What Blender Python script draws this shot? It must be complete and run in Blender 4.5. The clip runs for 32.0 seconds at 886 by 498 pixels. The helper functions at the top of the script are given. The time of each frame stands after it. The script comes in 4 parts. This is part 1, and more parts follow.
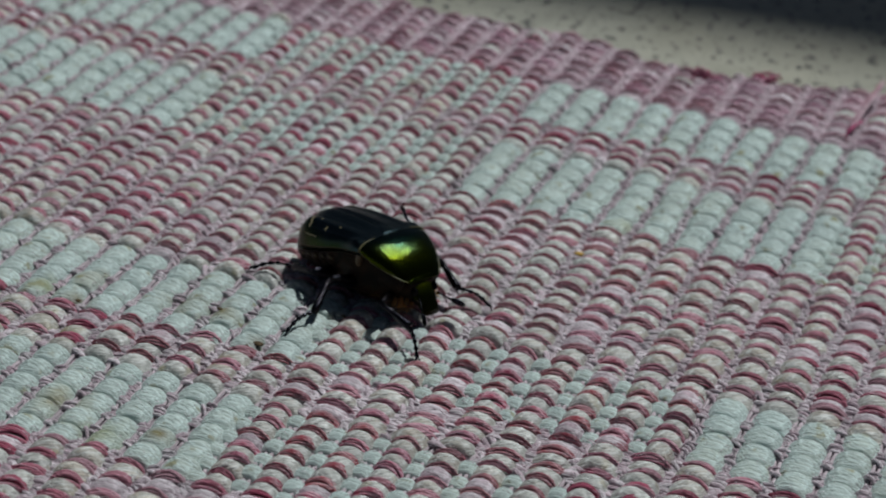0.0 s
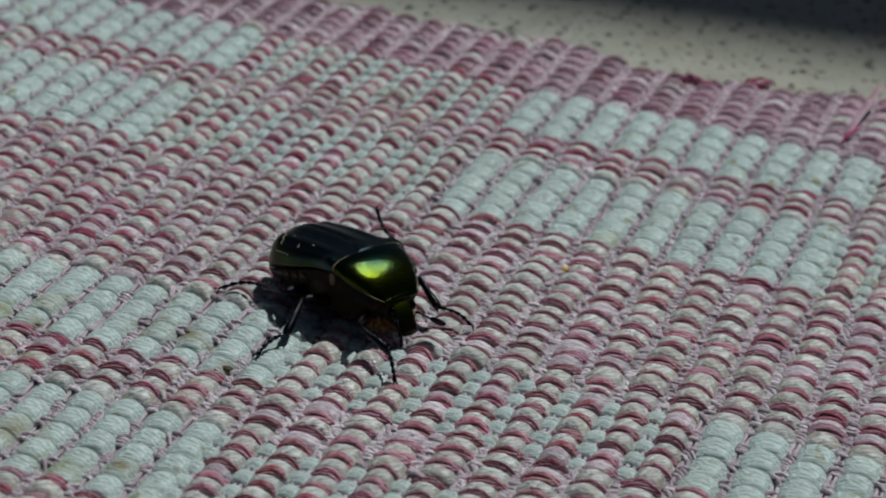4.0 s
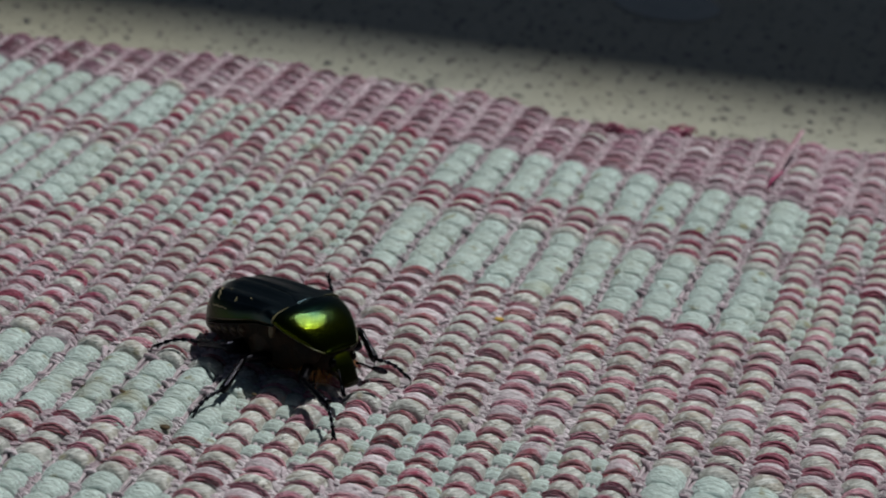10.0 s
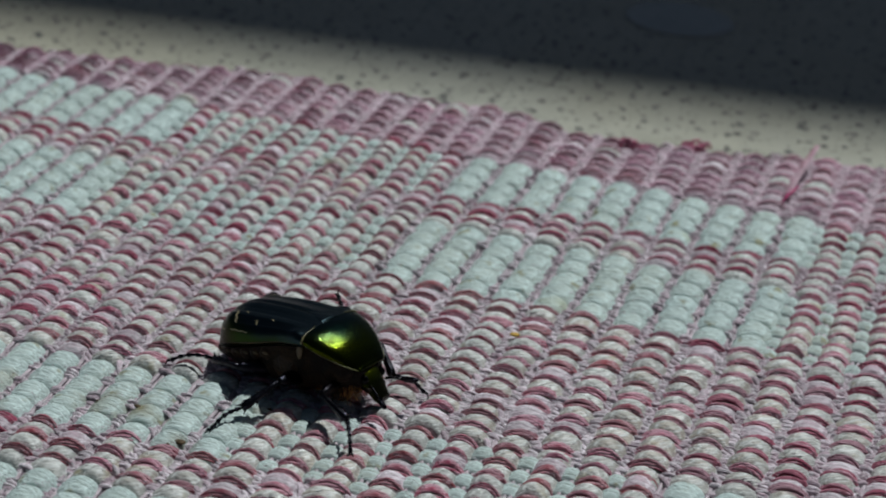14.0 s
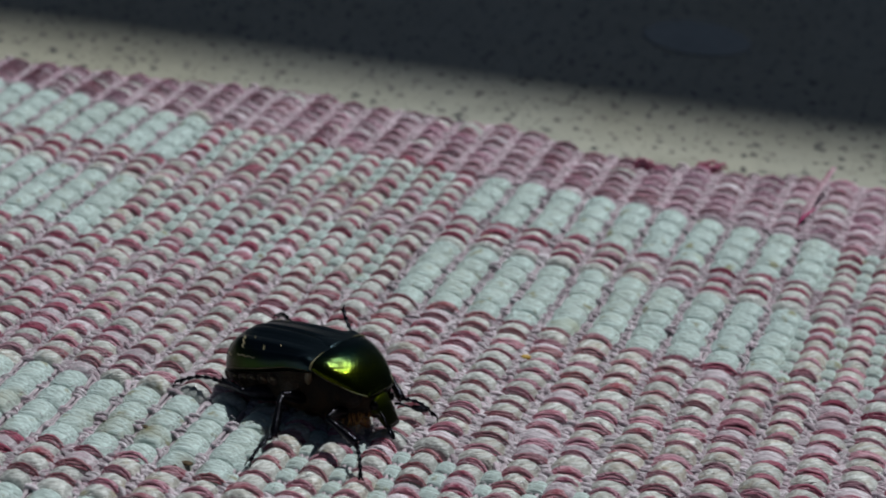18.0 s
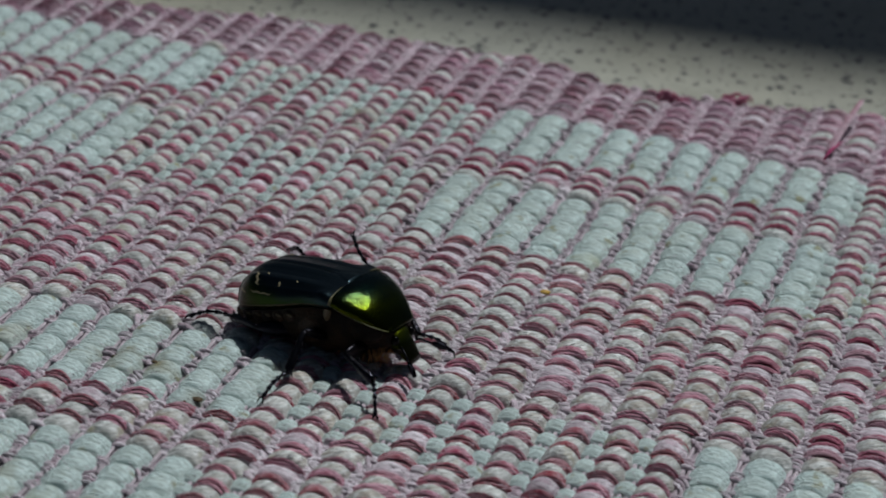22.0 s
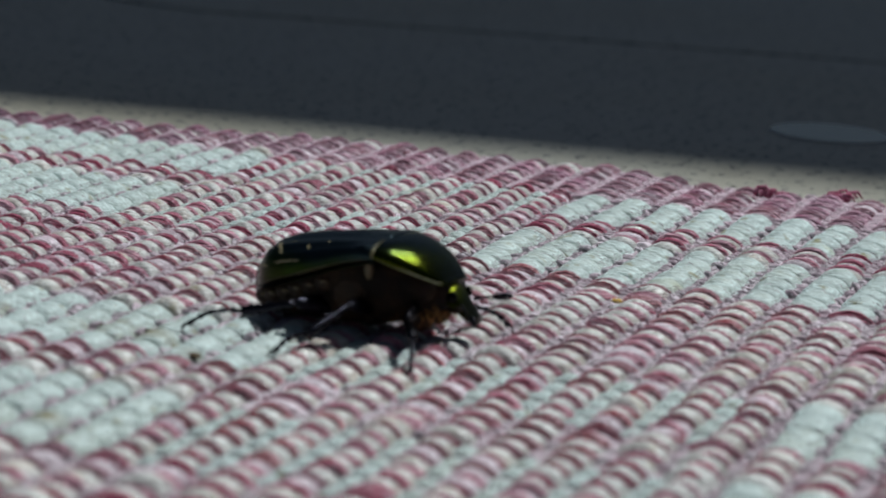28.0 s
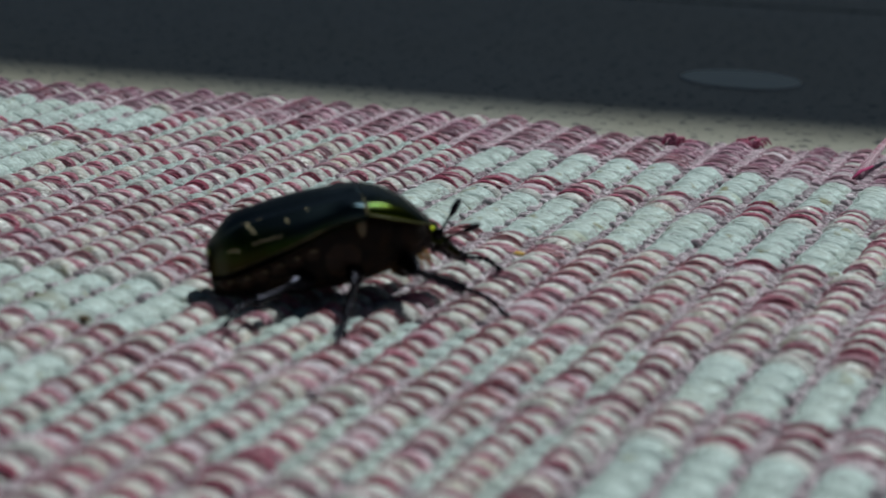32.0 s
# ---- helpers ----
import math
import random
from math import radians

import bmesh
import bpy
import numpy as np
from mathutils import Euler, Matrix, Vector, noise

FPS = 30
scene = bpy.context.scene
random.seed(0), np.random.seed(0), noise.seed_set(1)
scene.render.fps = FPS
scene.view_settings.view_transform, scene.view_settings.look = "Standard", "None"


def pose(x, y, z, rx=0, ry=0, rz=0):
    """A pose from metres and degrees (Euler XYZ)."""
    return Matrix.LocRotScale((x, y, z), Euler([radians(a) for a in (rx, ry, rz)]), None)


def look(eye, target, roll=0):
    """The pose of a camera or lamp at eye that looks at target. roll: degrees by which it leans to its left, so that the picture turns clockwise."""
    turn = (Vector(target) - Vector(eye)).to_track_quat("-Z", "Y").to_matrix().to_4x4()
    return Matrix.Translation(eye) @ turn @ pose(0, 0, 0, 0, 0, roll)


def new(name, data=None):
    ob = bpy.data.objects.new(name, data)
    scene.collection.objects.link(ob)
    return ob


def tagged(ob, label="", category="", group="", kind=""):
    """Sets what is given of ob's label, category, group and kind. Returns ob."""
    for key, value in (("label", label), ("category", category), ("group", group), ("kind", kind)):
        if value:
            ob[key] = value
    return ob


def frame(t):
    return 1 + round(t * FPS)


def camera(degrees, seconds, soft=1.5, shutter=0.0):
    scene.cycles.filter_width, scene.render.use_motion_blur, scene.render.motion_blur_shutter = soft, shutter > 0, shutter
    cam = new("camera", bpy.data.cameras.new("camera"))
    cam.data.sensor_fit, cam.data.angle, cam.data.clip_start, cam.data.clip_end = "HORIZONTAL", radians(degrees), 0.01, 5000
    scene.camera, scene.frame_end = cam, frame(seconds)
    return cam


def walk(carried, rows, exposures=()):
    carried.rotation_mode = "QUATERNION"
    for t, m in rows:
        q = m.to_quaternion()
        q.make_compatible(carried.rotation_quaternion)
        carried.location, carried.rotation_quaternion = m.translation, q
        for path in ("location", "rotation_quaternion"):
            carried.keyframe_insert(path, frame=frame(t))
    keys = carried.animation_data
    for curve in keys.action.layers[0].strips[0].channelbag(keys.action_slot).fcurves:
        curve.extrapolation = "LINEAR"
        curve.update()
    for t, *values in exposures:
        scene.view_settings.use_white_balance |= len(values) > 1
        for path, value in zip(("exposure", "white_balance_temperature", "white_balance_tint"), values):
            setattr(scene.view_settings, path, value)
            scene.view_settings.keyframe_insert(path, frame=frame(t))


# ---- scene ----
U = 0.0021            # metres in one weave unit: about half a column of the mat
PATH = [
    (0, pose(0.06504, -0.24034, 0.10862, 63.836, -5.688, 19.397)),
    (0.5, pose(0.06633, -0.23976, 0.10980, 63.725, -5.755, 19.823)),
    (1, pose(0.06375, -0.23356, 0.10553, 63.703, -5.918, 19.270)),
    (1.5, pose(0.06367, -0.23411, 0.10638, 63.704, -5.621, 19.100)),
    (2, pose(0.06394, -0.23364, 0.10657, 63.784, -5.675, 19.279)),
    (2.5, pose(0.06415, -0.23332, 0.10645, 64.011, -5.681, 19.326)),
    (3, pose(0.06292, -0.23186, 0.10619, 64.066, -5.874, 19.480)),
    (3.5, pose(0.06279, -0.23067, 0.10408, 64.078, -5.397, 19.419)),
    (4, pose(0.06377, -0.23006, 0.10432, 64.143, -5.099, 19.061)),
    (4.5, pose(0.06394, -0.22996, 0.10310, 64.655, -4.916, 16.255)),
    (6.5, pose(0.06064, -0.22980, 0.10169, 65.193, -4.580, 15.600)),
    (7, pose(0.06046, -0.22991, 0.10198, 65.347, -4.700, 15.719)),
    (7.5, pose(0.06025, -0.22989, 0.10186, 65.471, -4.706, 15.799)),
    (8, pose(0.06008, -0.22985, 0.10135, 65.612, -4.825, 15.927)),
    (8.5, pose(0.05970, -0.22959, 0.10154, 65.627, -4.755, 15.952)),
    (9, pose(0.05989, -0.23013, 0.10221, 65.546, -4.662, 16.027)),
    (9.5, pose(0.06039, -0.22977, 0.10235, 65.681, -4.758, 16.262)),
    (10, pose(0.06016, -0.23033, 0.10242, 65.836, -4.864, 16.265)),
    (10.5, pose(0.05978, -0.23018, 0.10190, 65.938, -5.045, 16.249)),
    (11, pose(0.05968, -0.23074, 0.10175, 65.981, -4.911, 16.089)),
    (11.5, pose(0.05964, -0.23049, 0.10201, 65.936, -4.686, 16.118)),
    (12, pose(0.05961, -0.23049, 0.10233, 65.998, -4.841, 16.224)),
    (12.5, pose(0.05962, -0.23028, 0.10225, 66.089, -5.035, 16.350)),
    (13, pose(0.05964, -0.23023, 0.10222, 66.214, -5.150, 16.522)),
    (13.5, pose(0.05895, -0.22965, 0.10173, 66.209, -5.165, 16.373)),
    (14, pose(0.05872, -0.22992, 0.10187, 66.186, -4.966, 16.353)),
    (14.5, pose(0.05862, -0.22927, 0.10212, 66.199, -4.971, 16.488)),
    (16.5, pose(0.05908, -0.22861, 0.10188, 66.333, -4.905, 16.728)),
    (17, pose(0.05958, -0.22820, 0.10306, 66.281, -4.980, 16.827)),
    (17.5, pose(0.05935, -0.22812, 0.10233, 66.380, -5.171, 16.902)),
    (18, pose(0.05928, -0.22806, 0.10219, 66.399, -5.141, 17.010)),
    (18.5, pose(0.05898, -0.22725, 0.10203, 66.375, -4.971, 17.021)),
    (19, pose(0.05924, -0.22702, 0.10252, 66.373, -5.123, 17.012)),
    (19.5, pose(0.05882, -0.22694, 0.10234, 66.625, -5.248, 17.117)),
    (20, pose(0.05833, -0.22680, 0.10221, 66.578, -5.429, 17.266)),
    (20.5, pose(0.05830, -0.22645, 0.10111, 66.321, -5.278, 17.169)),
    (21, pose(0.05867, -0.22624, 0.10094, 65.598, -4.853, 17.175)),
    (21.5, pose(0.05902, -0.22447, 0.09988, 64.923, -4.918, 17.389)),
    (22, pose(0.05875, -0.22327, 0.09958, 64.947, -5.064, 17.596)),
    (22.5, pose(0.05923, -0.22389, 0.09903, 64.966, -5.110, 17.862)),
    (23, pose(0.05834, -0.22326, 0.09835, 64.690, -5.074, 17.838)),
    (23.5, pose(0.05859, -0.22233, 0.09881, 64.808, -5.054, 18.276)),
    (24, pose(0.06032, -0.21730, 0.09087, 65.127, -4.332, 19.503)),
    (24.5, pose(0.06373, -0.21001, 0.07694, 67.872, -3.836, 19.292)),
    (26.5, pose(0.06212, -0.19528, 0.04637, 77.006, -1.026, 19.287)),
    (27, pose(0.06242, -0.20024, 0.04808, 78.768, -2.914, 18.791)),
    (27.5, pose(0.06434, -0.20641, 0.04526, 79.098, -4.073, 20.624)),
    (28, pose(0.06524, -0.20601, 0.04427, 77.938, -3.428, 20.435)),
    (28.5, pose(0.06508, -0.20558, 0.04406, 76.874, -2.840, 20.170)),
    (29, pose(0.06537, -0.20488, 0.04441, 76.445, -2.471, 20.051)),
    (29.5, pose(0.06612, -0.20355, 0.04356, 76.751, -2.512, 19.945)),
    (30, pose(0.06576, -0.20259, 0.04310, 76.546, -2.858, 18.938)),
    (30.5, pose(0.06597, -0.20204, 0.04315, 76.599, -2.784, 18.609)),
    (31, pose(0.06655, -0.20206, 0.04321, 76.785, -2.634, 18.702)),
    (31.5, pose(0.06710, -0.20223, 0.04388, 76.888, -2.675, 18.805)),
    (32, pose(0.06656, -0.20185, 0.04372, 76.978, -2.671, 18.705)),
]
cam = camera(20.0, 32.0, soft=1.95)
cam.data.dof.use_dof = True
cam.data.dof.focus_distance = 0.217
cam.data.dof.aperture_fstop = 56.0
walk(cam, PATH, exposures=[(0.0, -0.33, 6230, 5), (3.0, -0.36, 6180, 4), (5.0, -0.27, 6210, 5), (7.0, -0.38, 6560, 7), (8.0, -0.37, 6570, 7), (9.0, -0.08, 6580, 7), (10.0, -0.24, 6470, 5), (10.5, -0.24, 6420, 4), (12.5, -0.19, 6150, 4), (18.0, -0.15, 6150, 5), (21.0, -0.15, 6100, 6), (22.0, -0.38, 6090, 6), (23.0, -0.41, 6070, 6), (24.0, -0.39, 6080, 6), (25.0, -0.29, 6090, 6), (27.0, 0.02, 6080, 6), (28.0, 0.12, 6150, 7), (29.0, -0.12, 6150, 3), (32.0, -0.12, 6150, 2)])

# ---- light ----
SUN = Vector((0.20, 0.36, 0.91)).normalized()
world = bpy.data.worlds.new("world")
scene.world = world
world.use_nodes = True
wn = world.node_tree.nodes
sky = wn.new("ShaderNodeTexSky")
sky.sky_type, sky.sun_disc = "NISHITA", False
sky.sun_elevation = math.asin(SUN.z)
sky.sun_rotation = math.atan2(SUN.x, SUN.y)
sky.dust_density = 1.7
wn["Background"].inputs["Strength"].default_value = 0.0142
world.node_tree.links.new(sky.outputs["Color"], wn["Background"].inputs["Color"])
lamp = bpy.data.lights.new("sun", "SUN")
lamp.energy, lamp.angle, lamp.color = 3.45, radians(0.53), (1.0, 0.985, 0.95)
sun = new("sun", lamp)
sun.matrix_world = look(SUN * 2.0, (0, 0, 0))


# ---- materials ----
def material(name, colour, rough=0.6, metal=0.0, sheen=0.0, vary=0.12, grain=(1, 1, 1), grain_scale=2.0, grain_depth=0.15,
             bump=0.3, second=None, second_scale=0.15, coat=0.0, specular=0.5, hue=0.0, twist=0.0, strand=None, plies=0.0):
    """A principled surface with a fine grain, a broad second tint and changes from piece to piece. Scales count per weave unit."""
    m = bpy.data.materials.new(name)
    m.use_nodes = True
    n, k = m.node_tree.nodes, m.node_tree.links
    b = n["Principled BSDF"]
    co = n.new("ShaderNodeTexCoord")
    mp = n.new("ShaderNodeMapping")
    mp.inputs["Scale"].default_value = [g / U for g in grain]
    turned = n.new("ShaderNodeVectorRotate")
    turned.rotation_type = "Z_AXIS"
    turned.inputs["Angle"].default_value = twist
    k.new(co.outputs["Object"], turned.inputs["Vector"])
    k.new(turned.outputs["Vector"], mp.inputs["Vector"])
    fine = n.new("ShaderNodeTexNoise")
    fine.inputs["Scale"].default_value, fine.inputs["Detail"].default_value = grain_scale, 3.0
    k.new(mp.outputs["Vector"], fine.inputs["Vector"])
    geo, info = n.new("ShaderNodeNewGeometry"), n.new("ShaderNodeObjectInfo")
    broad = n.new("ShaderNodeTexNoise")
    broad.inputs["Scale"].default_value, broad.inputs["Detail"].default_value = second_scale / U, 4.0
    k.new(geo.outputs["Position"], broad.inputs["Vector"])
    ramp = n.new("ShaderNodeMapRange")
    ramp.inputs["From Min"].default_value, ramp.inputs["From Max"].default_value = 0.42, 0.62
    k.new(broad.outputs["Fac"], ramp.inputs["Value"])
    mix = n.new("ShaderNodeMix")
    mix.data_type = "RGBA"
    mix.inputs["A"].default_value = (*colour, 1)
    mix.inputs["B"].default_value = (*(second or [c * 0.88 for c in colour]), 1)
    k.new(ramp.outputs["Result"], mix.inputs["Factor"])
    tint = mix.outputs["Result"]
    if strand:
        wide = n.new("ShaderNodeTexNoise")
        wide.inputs["Scale"].default_value, wide.inputs["Detail"].default_value = grain_scale * 0.42, 1.5
        k.new(mp.outputs["Vector"], wide.inputs["Vector"])
        cut = n.new("ShaderNodeMapRange")
        cut.inputs["From Min"].default_value, cut.inputs["From Max"].default_value = 0.42, 0.6
        apart = n.new("ShaderNodeMath")
        apart.operation = "MULTIPLY_ADD"
        k.new(geo.outputs["Random Per Island"], apart.inputs[0])
        apart.inputs[1].default_value = plies
        k.new(wide.outputs["Fac"], apart.inputs[2])
        lower = n.new("ShaderNodeMath")
        lower.operation = "SUBTRACT"
        k.new(apart.outputs[0], lower.inputs[0])
        lower.inputs[1].default_value = plies * 0.5
        k.new(lower.outputs[0], cut.inputs["Value"])
        ply = n.new("ShaderNodeMix")
        ply.data_type = "RGBA"
        k.new(cut.outputs["Result"], ply.inputs["Factor"])
        k.new(tint, ply.inputs["A"])
        ply.inputs["B"].default_value = (*strand, 1)
        tint = ply.outputs["Result"]
    add = n.new("ShaderNodeMath")
    add.operation = "ADD"
    k.new(geo.outputs["Random Per Island"], add.inputs[0])
    k.new(info.outputs["Random"], add.inputs[1])
    frac = n.new("ShaderNodeMath")
    frac.operation = "FRACT"
    k.new(add.outputs[0], frac.inputs[0])
    v1 = n.new("ShaderNodeMapRange")
    v1.inputs["To Min"].default_value, v1.inputs["To Max"].default_value = 1 - vary, 1 + vary
    k.new(frac.outputs[0], v1.inputs["Value"])
    v2 = n.new("ShaderNodeMapRange")
    v2.inputs["From Min"].default_value, v2.inputs["From Max"].default_value = 0.3, 0.7
    v2.inputs["To Min"].default_value, v2.inputs["To Max"].default_value = 1 - grain_depth, 1 + grain_depth
    k.new(fine.outputs["Fac"], v2.inputs["Value"])
    mul = n.new("ShaderNodeMath")
    mul.operation = "MULTIPLY"
    k.new(v1.outputs["Result"], mul.inputs[0])
    k.new(v2.outputs["Result"], mul.inputs[1])
    hsv = n.new("ShaderNodeHueSaturation")
    hv = n.new("ShaderNodeMapRange")
    hv.inputs["To Min"].default_value, hv.inputs["To Max"].default_value = 0.5 - hue, 0.5 + hue
    k.new(info.outputs["Random"], hv.inputs["Value"])
    k.new(hv.outputs["Result"], hsv.inputs["Hue"])
    k.new(mul.outputs[0], hsv.inputs["Value"])
    k.new(tint, hsv.inputs["Color"])
    k.new(hsv.outputs["Color"], b.inputs["Base Color"])
    b.inputs["Roughness"].default_value, b.inputs["Metallic"].default_value = rough, metal
    b.inputs["Sheen Weight"].default_value, b.inputs["Coat Weight"].default_value = sheen, coat
    b.inputs["Coat Roughness"].default_value = 0.15
    b.inputs["Specular IOR Level"].default_value = specular
    if bump:
        bp = n.new("ShaderNodeBump")
        bp.inputs["Strength"].default_value, bp.inputs["Distance"].default_value = bump, 0.09 * U
        k.new(fine.outputs["Fac"], bp.inputs["Height"])
        k.new(bp.outputs["Normal"], b.inputs["Normal"])
    return m


YARN = (0.28, 8, 8)
white_yarn = material("white_yarn", (0.435, 0.525, 0.515), 0.62, vary=0.07, grain=YARN, grain_depth=0.3, bump=1.0, second=(0.44, 0.51, 0.475), specular=0.35, strand=(0.485, 0.575, 0.565))
natural_yarn = material("natural_yarn", (0.385, 0.39, 0.375), 0.3, vary=0.16, grain=(0.28, 7, 7), grain_depth=0.42, bump=1.0, second=(0.39, 0.35, 0.30), specular=0.8, twist=-0.6, strand=(0.53, 0.54, 0.53))
pink_yarn = material("pink_yarn", (0.35, 0.085, 0.125), 0.75, vary=0.22, grain=YARN, grain_depth=0.35, bump=1.0, second=(0.42, 0.19, 0.23), specular=0.15, hue=0.015, strand=(0.47, 0.28, 0.325), plies=0.45)
mauve_yarn = material("mauve_yarn", (0.44, 0.34, 0.39), 0.8, vary=0.22, grain=YARN, grain_depth=0.35, bump=1.0, second=(0.43, 0.36, 0.405), specular=0.15, strand=(0.56, 0.51, 0.55), plies=0.4)
border_yarn = material("border_yarn", (0.40, 0.17, 0.235), 0.8, vary=0.22, grain=YARN, grain_depth=0.35, bump=1.0, second=(0.38, 0.21, 0.28), specular=0.15, hue=0.015, strand=(0.50, 0.36, 0.42), plies=0.5)
edge_yarn = material("edge_yarn", (0.45, 0.315, 0.38), 0.8, vary=0.22, grain=YARN, grain_depth=0.35, bump=1.0, second=(0.40, 0.29, 0.35), specular=0.15, strand=(0.53, 0.44, 0.49), plies=0.5)
lilac_warp = material("lilac_warp", (0.48, 0.41, 0.45), 0.8, vary=0.15, grain=(9, 1.2, 9), grain_depth=0.3, bump=0.7, specular=0.2)
backing = material("backing", (0.36, 0.28, 0.33), 0.9, vary=0.1, grain=(6, 2, 6), grain_depth=0.4, bump=0.8)


def stain(m, spots):
    """Old brownish spots soaked into the yarn at given places of the mat."""
    n, k = m.node_tree.nodes, m.node_tree.links
    b = n["Principled BSDF"]
    source = b.inputs["Base Color"].links[0].from_socket
    geo, noi = n.new("ShaderNodeNewGeometry"), n.new("ShaderNodeTexNoise")
    noi.inputs["Scale"].default_value, noi.inputs["Detail"].default_value = 1.1 / U, 5
    k.new(geo.outputs["Position"], noi.inputs["Vector"])
    for x, y, r, colour in spots:
        dist = n.new("ShaderNodeVectorMath")
        dist.operation = "DISTANCE"
        k.new(geo.outputs["Position"], dist.inputs[0])
        dist.inputs[1].default_value = (x * U, y * U, 0)
        fall = n.new("ShaderNodeMapRange")
        fall.inputs["From Min"].default_value, fall.inputs["From Max"].default_value = 0.1 * r * U, r * U
        fall.inputs["To Min"].default_value, fall.inputs["To Max"].default_value = 1.05, 0.25
        k.new(dist.outputs["Value"], fall.inputs["Value"])
        over = n.new("ShaderNodeMath")
        over.operation = "MULTIPLY_ADD"
        k.new(noi.outputs["Fac"], over.inputs[0])
        over.inputs[1].default_value, over.inputs[2].default_value = 1.6, -1.25
        total = n.new("ShaderNodeMath")
        total.use_clamp = True
        k.new(over.outputs[0], total.inputs[0])
        k.new(fall.outputs["Result"], total.inputs[1])
        mix = n.new("ShaderNodeMix")
        mix.data_type = "RGBA"
        k.new(total.outputs[0], mix.inputs["Factor"])
        k.new(source, mix.inputs["A"])
        mix.inputs["B"].default_value = (*colour, 1)
        source = mix.outputs["Result"]
    k.new(source, b.inputs["Base Color"])


stain(white_yarn, ((-7.5, -24.1, 1.5, (0.15, 0.11, 0.04)), (-5.7, -24.0, 1.6, (0.20, 0.17, 0.09)), (-3.2, -25.9, 1.2, (0.12, 0.08, 0.03)), (-0.9, -21.7, 0.8, (0.17, 0.09, 0.05)), (-11.9, -24.0, 1.7, (0.34, 0.33, 0.26)), (-13.4, -25.5, 1.6, (0.26, 0.28, 0.15)), (-11.6, -26.2, 1.3, (0.15, 0.11, 0.04)), (-3.6, -34.9, 1.1, (0.15, 0.11, 0.04)), (-5.8, -35.8, 1.8, (0.26, 0.28, 0.15)), (-8.4, -34.2, 2.2, (0.27, 0.24, 0.14)), (7.6, -6.0, 1.3, (0.34, 0.36, 0.24)), (11.5, 4.9, 0.8, (0.34, 0.36, 0.16))))
stain(natural_yarn, ((-4.2, -28.2, 1.3, (0.30, 0.19, 0.05)), (-11.2, -29.0, 1.6, (0.28, 0.24, 0.12)), (-12.0, -13.5, 1.2, (0.28, 0.24, 0.10)), (-5.5, 2.6, 1.6, (0.38, 0.33, 0.16)), (0.8, 2.6, 1.2, (0.40, 0.38, 0.22))))
magenta_fibre = material("magenta_fibre", (0.45, 0.045, 0.17), 0.7, vary=0.1, grain=(4, 4, 4), specular=0.3)
silk_yarn = material("silk_yarn", (0.58, 0.59, 0.575), 0.22, vary=0.25, grain=(4, 4, 4), bump=0.0, specular=0.9)
crimson_yarn = material("crimson_yarn", (0.46, 0.11, 0.19), 0.75, vary=0.25, grain=YARN, bump=0.9, specular=0.2, strand=(0.40, 0.17, 0.25))
crumb_yellow = material("crumb_yellow", (0.55, 0.34, 0.06), 0.7, vary=0.1, grain=(5, 5, 5))
crumb_brown = material("crumb_brown", (0.08, 0.05, 0.02), 0.8, vary=0.25, grain=(5, 5, 5), grain_depth=0.4)
wet_mark = material("wet_mark", (0.27, 0.265, 0.235), 0.06, vary=0.03, grain=(0.6, 0.6, 0.6), grain_depth=0.1, bump=0.02, specular=0.6, coat=0.12)
plain_paint = material("plain_paint", (0.25, 0.22, 0.19), 0.7, grain=(0.1, 0.02, 0.1), bump=0.2)


def table_material():
    """Beige laminate with dark specks of two sizes."""
    m = material("speckled_laminate", (0.36, 0.355, 0.305), 0.36, vary=0.0, grain=(0.5, 0.5, 0.5), grain_scale=1.2, grain_depth=0.08,
                 bump=0.05, second=(0.35, 0.335, 0.27), second_scale=0.03, specular=0.22)
    n, k = m.node_tree.nodes, m.node_tree.links
    b = n["Principled BSDF"]
    source = b.inputs["Base Color"].links[0].from_socket
    geo = n.new("ShaderNodeNewGeometry")
    for scale, size, dark in ((0.8, 0.095, (0.06, 0.055, 0.055)), (1.25, 0.085, (0.13, 0.12, 0.11)), (0.62, 0.085, (0.045, 0.045, 0.05))):
        vo = n.new("ShaderNodeTexVoronoi")
        vo.voronoi_dimensions = "2D"
        vo.inputs["Scale"].default_value = scale / U
        wob = n.new("ShaderNodeTexNoise")
        wob.inputs["Scale"].default_value = 2.0 / U
        k.new(geo.outputs["Position"], wob.inputs["Vector"])
        off = n.new("ShaderNodeVectorMath")
        off.operation = "MULTIPLY_ADD"
        k.new(wob.outputs["Color"], off.inputs[0])
        off.inputs[1].default_value = (0.5 * U,) * 3
        k.new(geo.outputs["Position"], off.inputs[2])
        k.new(off.outputs[0], vo.inputs["Vector"])
        sep = n.new("ShaderNodeSeparateColor")
        k.new(vo.outputs["Color"], sep.inputs[0])
        lim = n.new("ShaderNodeMath")
        lim.operation = "MULTIPLY"
        k.new(sep.outputs[0], lim.inputs[0])
        lim.inputs[1].default_value = size * 1.95
        less = n.new("ShaderNodeMath")
        less.operation = "LESS_THAN"
        k.new(vo.outputs["Distance"], less.inputs[0])
        k.new(lim.outputs[0], less.inputs[1])
        mix = n.new("ShaderNodeMix")
        mix.data_type = "RGBA"
        k.new(less.outputs[0], mix.inputs["Factor"])
        k.new(source, mix.inputs["A"])
        mix.inputs["B"].default_value = (*dark, 1)
        source = mix.outputs["Result"]
    k.new(source, b.inputs["Base Color"])
    return m


laminate = table_material()


